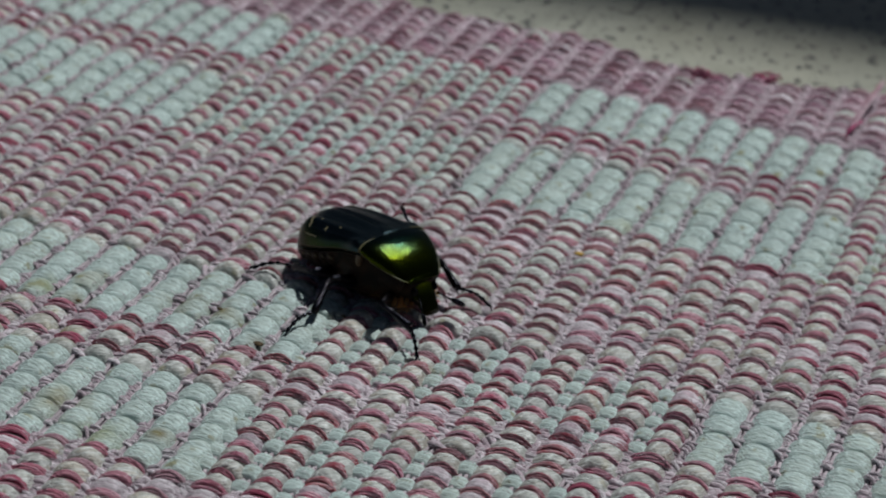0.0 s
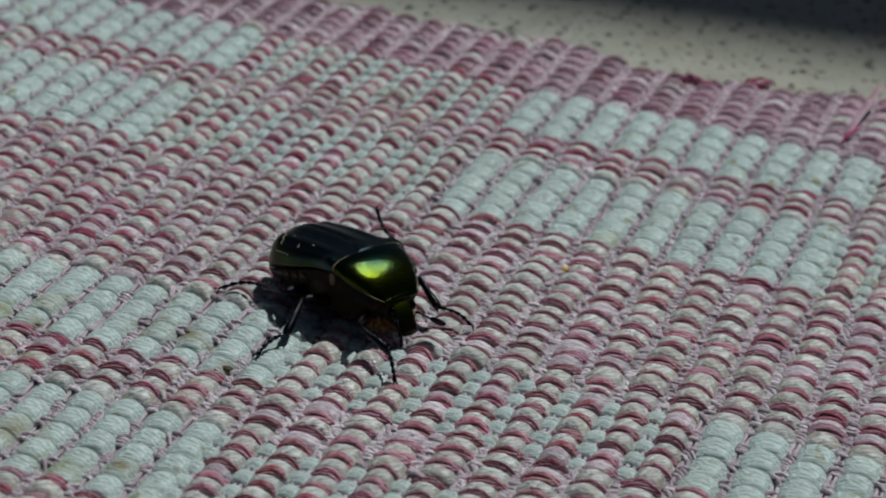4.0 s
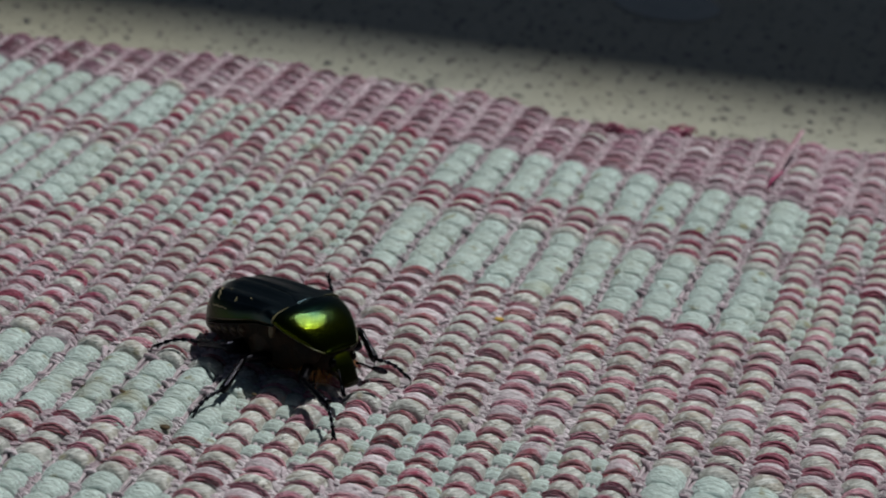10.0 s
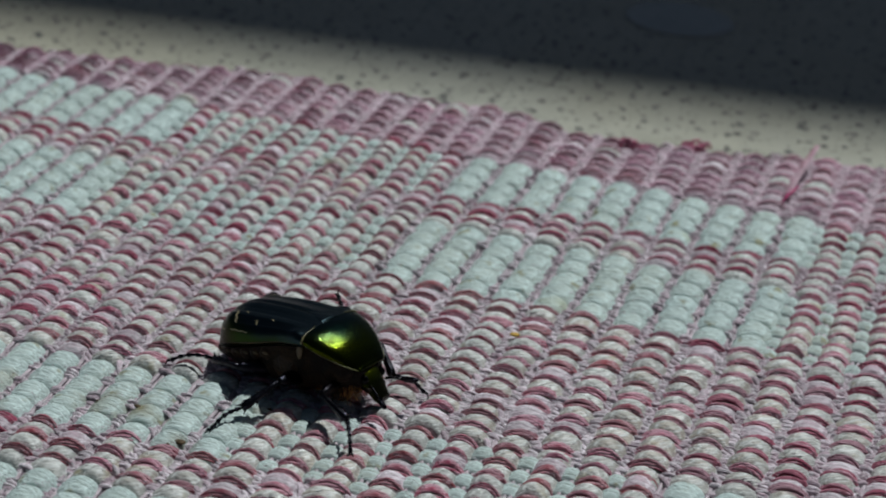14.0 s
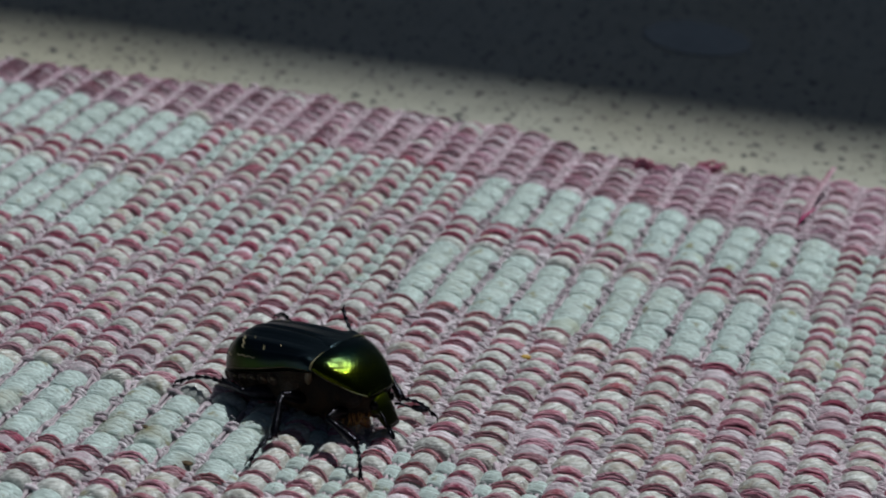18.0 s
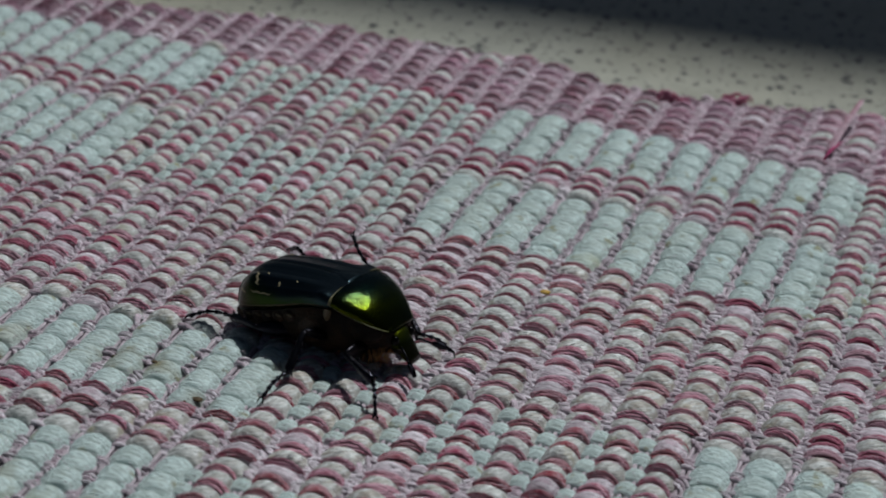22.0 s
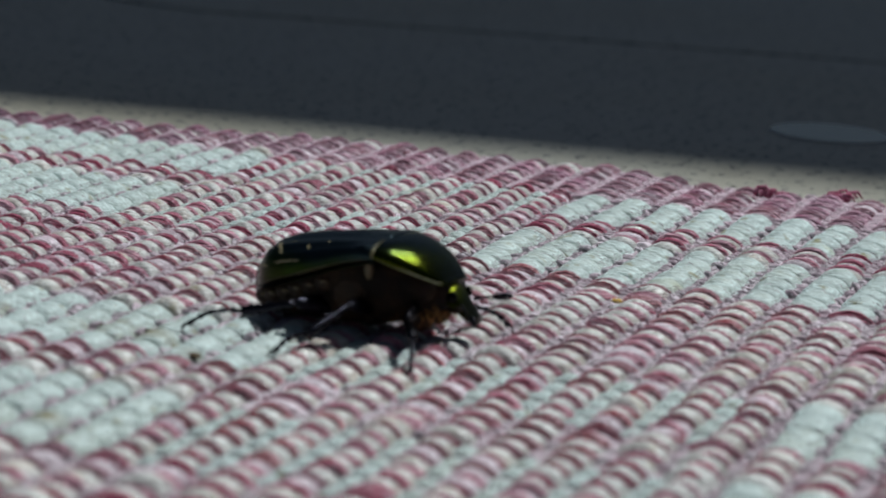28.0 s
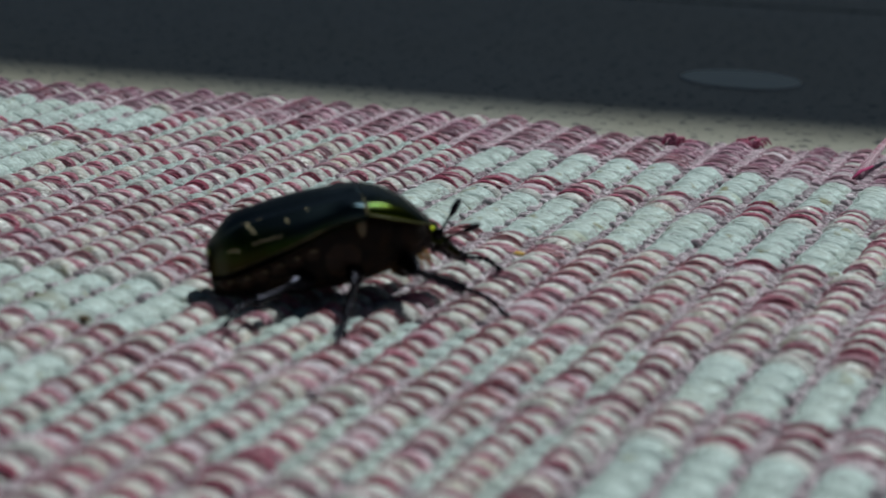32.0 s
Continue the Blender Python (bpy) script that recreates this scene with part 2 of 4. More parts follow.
def chitin(name, low, middle, high, z0, z1, rough, pits=0.0, pit_scale=24.0, blotch=0.5):
    """Metallic beetle shell with fine pits. Its colour runs by height from gold sides to a dark blue back, reflected
    light put in.
    """
    m = bpy.data.materials.new(name)
    m.use_nodes = True
    n, k = m.node_tree.nodes, m.node_tree.links
    b = n["Principled BSDF"]
    geo = n.new("ShaderNodeTexCoord")
    noi = n.new("ShaderNodeTexNoise")
    noi.inputs["Scale"].default_value, noi.inputs["Detail"].default_value = 0.9 / U, 5
    k.new(geo.outputs["Object"], noi.inputs["Vector"])
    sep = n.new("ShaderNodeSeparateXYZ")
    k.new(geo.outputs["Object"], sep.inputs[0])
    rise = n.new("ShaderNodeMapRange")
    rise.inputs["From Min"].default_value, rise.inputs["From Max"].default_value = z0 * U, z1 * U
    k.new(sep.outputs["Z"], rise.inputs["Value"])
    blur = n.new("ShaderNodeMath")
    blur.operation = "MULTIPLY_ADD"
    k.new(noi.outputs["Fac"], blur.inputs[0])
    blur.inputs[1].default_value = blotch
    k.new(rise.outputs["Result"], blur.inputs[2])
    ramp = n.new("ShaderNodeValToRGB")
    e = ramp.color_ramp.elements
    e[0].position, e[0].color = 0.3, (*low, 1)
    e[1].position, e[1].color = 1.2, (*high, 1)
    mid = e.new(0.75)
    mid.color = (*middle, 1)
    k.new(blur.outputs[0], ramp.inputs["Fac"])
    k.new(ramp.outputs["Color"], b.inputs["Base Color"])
    b.inputs["Metallic"].default_value, b.inputs["Roughness"].default_value = 1.0, rough
    if pits:
        vo = n.new("ShaderNodeTexVoronoi")
        vo.inputs["Scale"].default_value = pit_scale / U
        k.new(geo.outputs["Object"], vo.inputs["Vector"])
        bp = n.new("ShaderNodeBump")
        bp.inputs["Strength"].default_value, bp.inputs["Distance"].default_value = pits, 0.03 * U
        k.new(vo.outputs["Distance"], bp.inputs["Height"])
        k.new(bp.outputs["Normal"], b.inputs["Normal"])
    return m


# wing case tops hold reflected sky blue; pronotum middle and head top hold glints
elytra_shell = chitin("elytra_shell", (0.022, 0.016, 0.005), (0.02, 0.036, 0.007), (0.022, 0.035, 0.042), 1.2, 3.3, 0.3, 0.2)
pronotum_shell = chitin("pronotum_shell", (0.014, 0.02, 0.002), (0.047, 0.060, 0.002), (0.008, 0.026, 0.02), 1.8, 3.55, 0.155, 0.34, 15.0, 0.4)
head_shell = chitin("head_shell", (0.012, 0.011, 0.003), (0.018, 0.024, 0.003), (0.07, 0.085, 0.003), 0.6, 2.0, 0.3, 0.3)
under_shell = material("under_shell", (0.007, 0.0042, 0.003), 0.6, vary=0.2, grain=(6, 6, 6), grain_depth=0.4, bump=0.6, second=(0.02, 0.01, 0.004), second_scale=1.2, specular=0.15)
side_shell = material("side_shell", (0.02, 0.010, 0.006), 0.45, vary=0.2, grain=(5, 5, 5), grain_depth=0.4, bump=0.6, second=(0.036, 0.017, 0.007), second_scale=1.0, specular=0.2)
leg_shell = chitin("leg_shell", (0.022, 0.017, 0.02), (0.024, 0.022, 0.025), (0.02, 0.02, 0.027), -0.3, 0.3, 0.24, 0.35)
eye_shell = chitin("eye_shell", (0.01, 0.01, 0.01), (0.01, 0.01, 0.01), (0.005, 0.005, 0.005), 1.2, 1.7, 0.2)
bronze_scale = material("bronze_scale", (0.12, 0.085, 0.04), 0.45, grain=(4, 4, 4), vary=0.1)
rim_scale = material("rim_scale", (0.16, 0.16, 0.06), 0.35, grain=(4, 4, 4), vary=0.1)
seam_scale = material("seam_scale", (0.17, 0.15, 0.07), 0.4, grain=(4, 4, 4), vary=0.1)
cream_scale = material("cream_scale", (0.40, 0.34, 0.20), 0.7, grain=(4, 4, 4))
tan_hair = material("tan_hair", (0.36, 0.17, 0.04), 0.7, grain=(4, 4, 4))


# ---- mesh helpers (vertices in weave units) ----
def mesh_of(name, verts, faces, mat, smooth=True):
    me = bpy.data.meshes.new(name)
    me.from_pydata((np.asarray(verts, float) * U).tolist(), [], faces if isinstance(faces, list) else faces.tolist())
    me.materials.append(mat)
    me.polygons.foreach_set("use_smooth", [smooth] * len(me.polygons))
    me.update()
    return me


BUILD = (0.94, 0.96, 0.97)   # the beetle's body: its length, width and height


def shell_part(name, verts, faces, mat, parent, label="", smooth=True):
    return part(name, [(x * BUILD[0], y * BUILD[1], z * BUILD[2]) for x, y, z in verts], faces, mat, parent, label, smooth)


def part(name, verts, faces, mat, parent, label="", smooth=True):
    ob = new(name, mesh_of(name, verts, faces, mat, smooth))
    ob.parent = parent
    return tagged(ob, label)


def tube(path, radii, ring=8, flat=1.0, up=(0, 0, 1)):
    """A closed tube along path; radii one per point; flat squeezes it along its second axis."""
    path = [Vector(p) for p in path]
    verts, faces = [], []
    for i, p in enumerate(path):
        d = (path[min(i + 1, len(path) - 1)] - path[max(i - 1, 0)]).normalized()
        a = d.cross(Vector(up))
        a = a.normalized() if a.length > 1e-5 else Vector((1, 0, 0))
        b = a.cross(d)
        for j in range(ring):
            t = 2 * math.pi * j / ring
            verts.append(p + a * (radii[i] * math.cos(t)) + b * (radii[i] * flat * math.sin(t)))
    for i in range(len(path) - 1):
        for j in range(ring):
            q = (j + 1) % ring
            faces.append([i * ring + j, i * ring + q, (i + 1) * ring + q, (i + 1) * ring + j])
    faces.append(list(range(ring))[::-1])
    faces.append([(len(path) - 1) * ring + j for j in range(ring)])
    return [tuple(v) for v in verts], faces


def joined(pieces):
    verts, faces = [], []
    for v, f in pieces:
        o = len(verts)
        verts += list(v)
        faces += [[i + o for i in q] for q in f]
    return verts, faces


def ball(c, r, n=10, m=7):
    """A closed ellipsoid."""
    verts, faces = [(c[0], c[1], c[2] - r[2])], []
    for i in range(1, m):
        a = math.pi * i / m - math.pi / 2
        for j in range(n):
            b = 2 * math.pi * j / n
            verts.append((c[0] + r[0] * math.cos(a) * math.cos(b), c[1] + r[1] * math.cos(a) * math.sin(b), c[2] + r[2] * math.sin(a)))
    verts.append((c[0], c[1], c[2] + r[2]))
    for j in range(n):
        q = (j + 1) % n
        faces.append([0, 1 + q, 1 + j])
        faces.append([len(verts) - 1, 1 + (m - 2) * n + j, 1 + (m - 2) * n + q])
        for i in range(m - 2):
            faces.append([1 + i * n + j, 1 + i * n + q, 1 + (i + 1) * n + q, 1 + (i + 1) * n + j])
    return verts, faces


def box(x0, x1, y0, y1, z0, z1):
    v = [(x, y, z) for x in (x0, x1) for y in (y0, y1) for z in (z0, z1)]
    return v, [[0, 1, 3, 2], [4, 6, 7, 5], [0, 4, 5, 1], [2, 3, 7, 6], [0, 2, 6, 4], [1, 5, 7, 3]]


# ---- the table ----
TABLE_Z = -0.75


def slab(outline, z0, z1):
    """A plate with the given outline, anticlockwise."""
    n = len(outline)
    verts = [(x, y, z) for z in (z0, z1) for x, y in outline]
    return verts, [list(range(n))[::-1], [n + i for i in range(n)]] + [[i, (i + 1) % n, n + (i + 1) % n, n + i] for i in range(n)]


def joint_y(x):
    return 75.2 + 0.225 * x


def leaf_corner(gap):
    """The round corner of the inset leaf, from its side to its front, gap outside the leaf's edge."""
    cx, cy, r = -48.0, joint_y(-48.0) + 12.0, 12.0 + gap
    return [(cx - r * math.cos(a), cy - r * math.sin(a)) for a in np.linspace(0.0, radians(103), 14)]


table = tagged(new("table"), "beige speckled laminate table, half in shade", "table", kind="")
around = leaf_corner(0.9)
part("tabletop", *slab([(-420, -300), (420, -300), (420, joint_y(420) - 0.9)] + around[::-1] + [(around[0][0], 420), (-420, 420)], TABLE_Z - 12, TABLE_Z), laminate, table, smooth=False)
part("table_leaf", *slab(leaf_corner(0.0)[::1] + [(420, joint_y(420)), (420, 420), (-60.0, 420)], TABLE_Z - 12, TABLE_Z), laminate, table, "inset leaf with a round corner", smooth=False)
part("joint_strip", *slab([(-62, 55), (420, joint_y(420) - 20), (420, 420), (-62, 420)], TABLE_Z - 14, TABLE_Z - 12.2), under_shell, table, "dark joint between the leaves", smooth=False)
for sx in (-400, 400):
    for sy in (-280, 400):
        part("leg", *box(sx - 12, sx + 12, sy - 12, sy + 12, TABLE_Z - 350, TABLE_Z - 12), plain_paint, table, smooth=False)
disc_v, disc_f = tube([(0, 0, 0), (0, 0, 0.05), (0, 0, 0.08)], [3.4, 3.4, 3.3], 40, up=(0, 1, 0))
mark = tagged(new("round_mark", mesh_of("round_mark", disc_v, disc_f, wet_mark, False)), "glossy round wet spot on the shaded tabletop", "wet spot")
mark.location = (4.0 * U, 40.6 * U, TABLE_Z * U)
floor = tagged(new("floor", mesh_of("floor", *box(-3000, 3000, -3000, 3000, TABLE_Z - 360, TABLE_Z - 350), plain_paint, False)), "plain dark floor under the table", kind="structure")

# unseen plate added overhead, outlined to cast the shade on the table's far half
H = 980.0
ox, oy = SUN.x / SUN.z * H, SUN.y / SUN.z * H
bv = [(-125, 10.8), (300, 73.6), (300, 640), (-10.6, 174), (-68.7, 86.5)]
bverts = [(x + ox, y + oy, H + dz) for dz in (0, 15) for x, y in bv]
nb = len(bv)
bfaces = [list(range(nb))[::-1], [nb + i for i in range(nb)]] + [[i, (i + 1) % nb, nb + (i + 1) % nb, nb + i] for i in range(nb)]
tagged(new("awning", mesh_of("awning", bverts, bfaces, plain_paint, False)), "unseen plate added overhead to shade the far half of the table", kind="structure")

# ---- the beetle ----
beetle = tagged(new("beetle"), "metallic green rose chafer beetle walking on the woven mat", "beetle")


def lerp(x, xs, ys):
    return float(np.interp(x, xs, ys))


def smoother(xs, ys):
    """A smooth curve through the given values."""
    t = np.linspace(xs[0], xs[-1], 200)
    y = np.interp(t, xs, ys)
    for _ in range(3):
        y = np.convolve(np.pad(y, 9, "edge"), np.ones(19) / 19, "valid")
    return lambda x: float(np.interp(x, t, y))


# elytra: along x from the rear to the front
EX = [-4.6, -4.5, -4.25, -3.7, -3.1, -2.0, -1.0, 0.0, 1.0]
E_W = smoother(EX, [0.25, 0.8, 1.32, 1.78, 1.98, 2.08, 2.06, 2.0, 1.98])
E_T = smoother(EX, [1.5, 1.95, 2.45, 2.82, 3.02, 3.2, 3.32, 3.38, 3.4])
E_E = smoother(EX, [0.85, 0.9, 1.02, 1.25, 1.48, 1.88, 2.24, 2.56, 2.78])


def bump(v, at, width):
    return math.exp(-(((v - at) / width) ** 2))


def elytron_point(x, v, side, lift=0.0):
    th = v * math.pi / 2
    w, zt, ze = E_W(x) + lift, E_T(x) + lift, E_E(x)
    y = 0.015 + w * math.sin(th) ** 0.92
    z = ze + (zt - ze) * max(math.cos(th), 0) ** 0.6
    rear = min(1.0, max(0.0, (0.9 - x) / 1.6)) * min(1.0, max(0.0, (x + 4.35) / 0.9))
    z += rear * (0.035 * bump(v, 0.42, 0.09) - 0.055 * bump(v, 0.26, 0.12) - 0.03 * bump(v, 0.56, 0.08) + 0.03 * bump(v, 0.06, 0.05))
    z += 0.12 * bump(v, 0.55, 0.16) * bump(x, -3.5, 0.4) + 0.10 * bump(v, 0.66, 0.14) * bump(x, 0.45, 0.35)
    y += 0.07 * bump(v, 0.72, 0.2) * bump(x, 0.5, 0.45) - 0.10 * bump(v, 0.95, 0.25) * bump(x, -0.45, 0.6)
    z += 0.006 * math.sin(v * 60) * rear - 0.06 * bump(y, 0.0, 0.09)
    return (x, side * y, z)


def elytron(side):
    """A wing case: the outer face, a thin inner face and the raised rim between them."""
    nx, nv = 60, 34
    xs = [-4.6 + 5.55 * (1 - (1 - i / (nx - 1)) ** 1.3) for i in range(nx)]
    outer = [[elytron_point(x, j / (nv - 1), side) for j in range(nv)] for x in xs]
    verts = [p for row in outer for p in row]
    base = len(verts)
    verts += [(p[0], p[1] * 0.94, p[2] - 0.12) for row in outer for p in row]
    faces = []
    for i in range(nx - 1):
        for j in range(nv - 1):
            a = i * nv + j
            q = [a, a + 1, a + nv + 1, a + nv]
            faces.append(q if side < 0 else q[::-1])
            q = [base + t for t in q]
            faces.append(q[::-1] if side < 0 else q)
    rim = [i * nv for i in range(nx)] + [(nx - 1) * nv + j for j in range(1, nv)] + [i * nv + nv - 1 for i in range(nx - 2, -1, -1)] + [j for j in range(nv - 2, 0, -1)]
    for a, b in zip(rim, rim[1:] + rim[:1]):
        faces.append([a, b, base + b, base + a] if side > 0 else [b, a, base + a, base + b])
    return verts, faces


def shell(xs, w, top, low, lower, n=24, power=0.8, rise=0.65):
    """A closed dome along x: half width, top and edge heights by x; lower: how far its belly hangs under the edge."""
    verts, faces = [], []
    for x in xs:
        for j in range(n):
            t = 2 * math.pi * j / n
            s, c = math.sin(t), math.cos(t)
            y = w(x) * math.copysign(abs(s) ** power, s)
            z = low(x) + (top(x) - low(x)) * c**rise if c > 0 else low(x) - lower(x) * abs(c) ** 0.8
            verts.append((x, y, z))
    m = len(xs)
    for i in range(m - 1):
        for j in range(n):
            q = (j + 1) % n
            faces.append([i * n + j, (i + 1) * n + j, (i + 1) * n + q, i * n + q])
    faces.append([j for j in range(n)])
    faces.append([(m - 1) * n + j for j in range(n)][::-1])
    return verts, faces


def ribbon(left, right, inner=0.985, thick=0.03):
    """A thin closed band between two rows of points."""
    steps = len(left)
    v = left + right
    v += [(p[0], p[1] * inner, p[2] - thick) for p in v]
    s2 = 2 * steps
    f = [[i, i + 1, steps + i + 1, steps + i] for i in range(steps - 1)]
    f += [[s2 + a for a in q[::-1]] for q in f]
    ring = list(range(steps)) + [steps + i for i in range(steps - 1, -1, -1)]
    f += [[a, s2 + a, s2 + b, b] for a, b in zip(ring, ring[1:] + ring[:1])]
    return v, f


FLECKS = ((-3.15, 0.5, 0.95, 1.2, 0.03), (-1.85, 0.56, 0.3, 1.3, 0.02), (-3.75, 0.78, 0.5, 0.5, 0.024), (-2.6, 0.80, 1.1, 0.10, 0.03), (-1.1, 0.46, 0.12, 0.9, 0.02), (-2.75, 0.36, 0.14, 0.6, 0.018))
for side in (-1, 1):
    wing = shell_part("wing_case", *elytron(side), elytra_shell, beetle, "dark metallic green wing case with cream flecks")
    for fx, fv, ln, tilt, wide in FLECKS:
        left, right = [], []
        steps = 9
        for i in range(steps):
            f = i / (steps - 1) - 0.5
            jag = (0.085 if tilt > 0.7 else 0.04) * math.sin(i * 2.1 + fx * 5) * min(1.0, ln * 1.6)
            x, v = fx + f * ln * math.cos(tilt) + jag * math.sin(tilt), fv + (f * ln * math.sin(tilt) + jag * math.cos(tilt)) / 3.2
            wd = wide * (0.45 + abs(math.cos(i * 1.7 + fx))) * (0.4 if i in (0, steps - 1) else 1.0)
            left.append(elytron_point(x - wd * math.sin(tilt), min(v + wd * math.cos(tilt) / 3, 1), side, 0.012))
            right.append(elytron_point(x + wd * math.sin(tilt), min(v - wd * math.cos(tilt) / 3, 1), side, 0.012))
        shell_part("fleck", *ribbon(left, right), cream_scale, wing, "cream fleck", smooth=False)
    edge = [elytron_point(x, 0.985, side, 0.01) for x in np.linspace(-4.2, 0.75, 26)]
    shell_part("margin", *tube(edge, [0.012 + 0.022 * bump(p[0], -1.5, 0.9) for p in edge], 6), bronze_scale, wing, "raised bronze margin")

PX = [0.9, 1.4, 1.9, 2.4, 2.83, 3.2, 3.4]
P_W, P_T, P_E = smoother(PX, [1.97, 1.95, 1.83, 1.62, 1.38, 1.08, 0.8]), smoother(PX, [3.4, 3.37, 3.22, 2.98, 2.64, 2.25, 2.0]), smoother(PX, [2.88, 2.72, 2.55, 2.38, 2.2, 2.05, 1.95])
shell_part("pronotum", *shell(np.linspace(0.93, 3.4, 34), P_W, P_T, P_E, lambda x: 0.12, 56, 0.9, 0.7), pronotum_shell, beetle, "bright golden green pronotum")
for side in (-1, 1):
    rim = [(x, side * (P_W(x) + 0.012), P_E(x) + 0.02) for x in np.linspace(0.98, 3.32, 20)]
    shell_part("pronotum_rim", *tube(rim, [0.02] * 20, 6), rim_scale, beetle, "pale raised rim of the pronotum")
for side in (-1, 1):
    seam = []
    for t in np.linspace(radians(90), radians(30), 12):
        seam.append((0.93, side * (P_W(0.95) * math.sin(t) ** 0.9 + 0.01), P_E(0.95) + (P_T(0.95) - P_E(0.95)) * max(math.cos(t), 0) ** 0.7 + 0.02))
    shell_part("pronotum_seam", *tube(seam, [0.06, 0.065, 0.06, 0.05, 0.04, 0.032, 0.026, 0.022, 0.018, 0.016, 0.014, 0.012], 6), seam_scale, beetle, "pale bronze seam behind the pronotum")


def scutellum():
    """The triangular plate between the wing cases, slightly domed, with a blunt rear tip."""
    rows, cols = 9, 9
    verts, faces = [], []
    for i in range(rows):
        f = i / (rows - 1)
        x, half = 0.95 - 1.3 * f, 0.58 * (1 - f**1.25) + 0.04
        for j in range(cols):
            u = -1 + 2 * j / (cols - 1)
            verts.append((x, u * half, E_T(x) + 0.035 - 0.07 * abs(u) ** 4 - 0.03 * f))
    base = len(verts)
    verts += [(x, y, z - 0.2) for x, y, z in verts]
    for i in range(rows - 1):
        for j in range(cols - 1):
            a = i * cols + j
            faces += [[a, a + cols, a + cols + 1, a + 1], [base + a, base + a + 1, base + a + cols + 1, base + a + cols]]
    rim = [i * cols for i in range(rows)] + [(rows - 1) * cols + j for j in range(1, cols)] + [i * cols + cols - 1 for i in range(rows - 2, -1, -1)] + [j for j in range(cols - 2, 0, -1)]
    faces += [[b, a, base + a, base + b] for a, b in zip(rim, rim[1:] + rim[:1])]
    return verts, faces


shell_part("scutellum", *scutellum(), elytra_shell, beetle, "triangular dark plate between the wing cases")
HX = [3.0, 3.4, 3.7, 3.95, 4.1]
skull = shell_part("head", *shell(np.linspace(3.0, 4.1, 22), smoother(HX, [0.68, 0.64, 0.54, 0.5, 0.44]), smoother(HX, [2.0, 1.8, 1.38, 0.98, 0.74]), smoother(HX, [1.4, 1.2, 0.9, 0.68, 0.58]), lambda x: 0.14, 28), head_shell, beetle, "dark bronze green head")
for side in (-1, 1):
    shell_part("eye", *ball((3.42, side * 0.6, 1.5), (0.22, 0.17, 0.22), 14, 9), eye_shell, skull, "glossy black eye")
    shell_part("cheek", *ball((3.5, side * 0.5, 1.05), (0.3, 0.16, 0.14), 10, 6), under_shell, skull)
shell_part("clypeus", *ball((4.02, 0, 0.7), (0.12, 0.42, 0.1), 14, 7), head_shell, skull, "notched bronze front edge of the head")
BX = [-4.5, -4.2, -3.5, -2.4, -1.0, 0.5, 1.5, 2.4, 3.1, 3.35]
shell_part("underside", *shell(np.linspace(-4.5, 3.35, 56), smoother(BX, [0.55, 1.05, 1.58, 1.84, 1.92, 1.84, 1.6, 1.3, 0.9, 0.6]), smoother(BX, [1.2, 1.6, 2.1, 2.6, 2.95, 3.05, 2.95, 2.6, 2.15, 1.95]),
     smoother(BX, [0.8, 0.95, 1.25, 1.6, 1.75, 1.75, 1.7, 1.65, 1.6, 1.6]), smoother(BX, [0.5, 0.75, 1.1, 1.5, 1.65, 1.6, 1.35, 1.0, 0.7, 0.4]), 36, 0.75, 0.6), under_shell, beetle, "dark coppery underside with sparse hair")
for side in (-1, 1):
    shell_part("epimeron", *ball((0.74, side * 1.78, 2.42), (0.17, 0.17, 0.38), 12, 8), bronze_scale, beetle, "bronze shoulder plate between pronotum and wing case")
    shell_part("breast_plate", *ball((-0.2, side * 1.5, 1.55), (1.15, 0.42, 0.85), 16, 10), side_shell, beetle, "reddish brown side plate of the breast")
    shell_part("prothorax_flank", *ball((2.2, side * 1.12, 1.85), (0.95, 0.42, 0.6), 14, 9), under_shell, beetle)
    for x, y in ((2.3, 0.65), (0.5, 0.85), (-0.9, 0.8)):
        shell_part("coxa", *ball((x, side * y, 0.62), (0.55, 0.6, 0.42), 10, 7), under_shell, beetle)
    for i in range(6):
        x = -4.0 + i * 0.58
        w = float(np.interp(x, [-4.2, -3.5, -2.4, -1.0], [1.02, 1.5, 1.76, 1.85]))
        z = float(np.interp(x, [-4.2, -3.5, -2.4, -1.0], [0.85, 1.05, 1.4, 1.85]))
        lobe = shell_part("abdomen_segment", *ball((x, side * w, z - 0.1), (0.36, 0.15, 0.28), 12, 8), side_shell, beetle, "dark brown ring of the abdomen")
        shell_part("abdomen_mark", *ball((x + 0.06, side * (w + 0.12), z - 0.02), (0.17, 0.05, 0.07), 8, 5), bronze_scale, lobe, "pale bronze mark on the abdomen's side")
# tan tufts of hair at the chest
rng = random.Random(3)
hairs = []
for _ in range(520):
    x, y = rng.uniform(0.9, 3.2), rng.uniform(-1.25, 1.25)
    z = rng.uniform(0.75, 1.25)
    hairs.append(tube([(x, y, z), (x + rng.uniform(-0.1, 0.25), y * 1.12 + rng.uniform(-0.1, 0.1), z - rng.uniform(0.2, 0.5))], [0.02, 0.005], 4))
shell_part("chest_hair", *joined(hairs), tan_hair, beetle, "sparse tan hair")


def femur_mesh(n):
    return tube([(0, 0, 0), (0.2 * n, 0, 0.03), (0.5 * n, 0, 0.03), (0.75 * n, 0, 0.02), (0.93 * n, 0, 0), (n, 0, 0)], [0.2, 0.33, 0.36, 0.3, 0.19, 0.12], 12, 0.7)


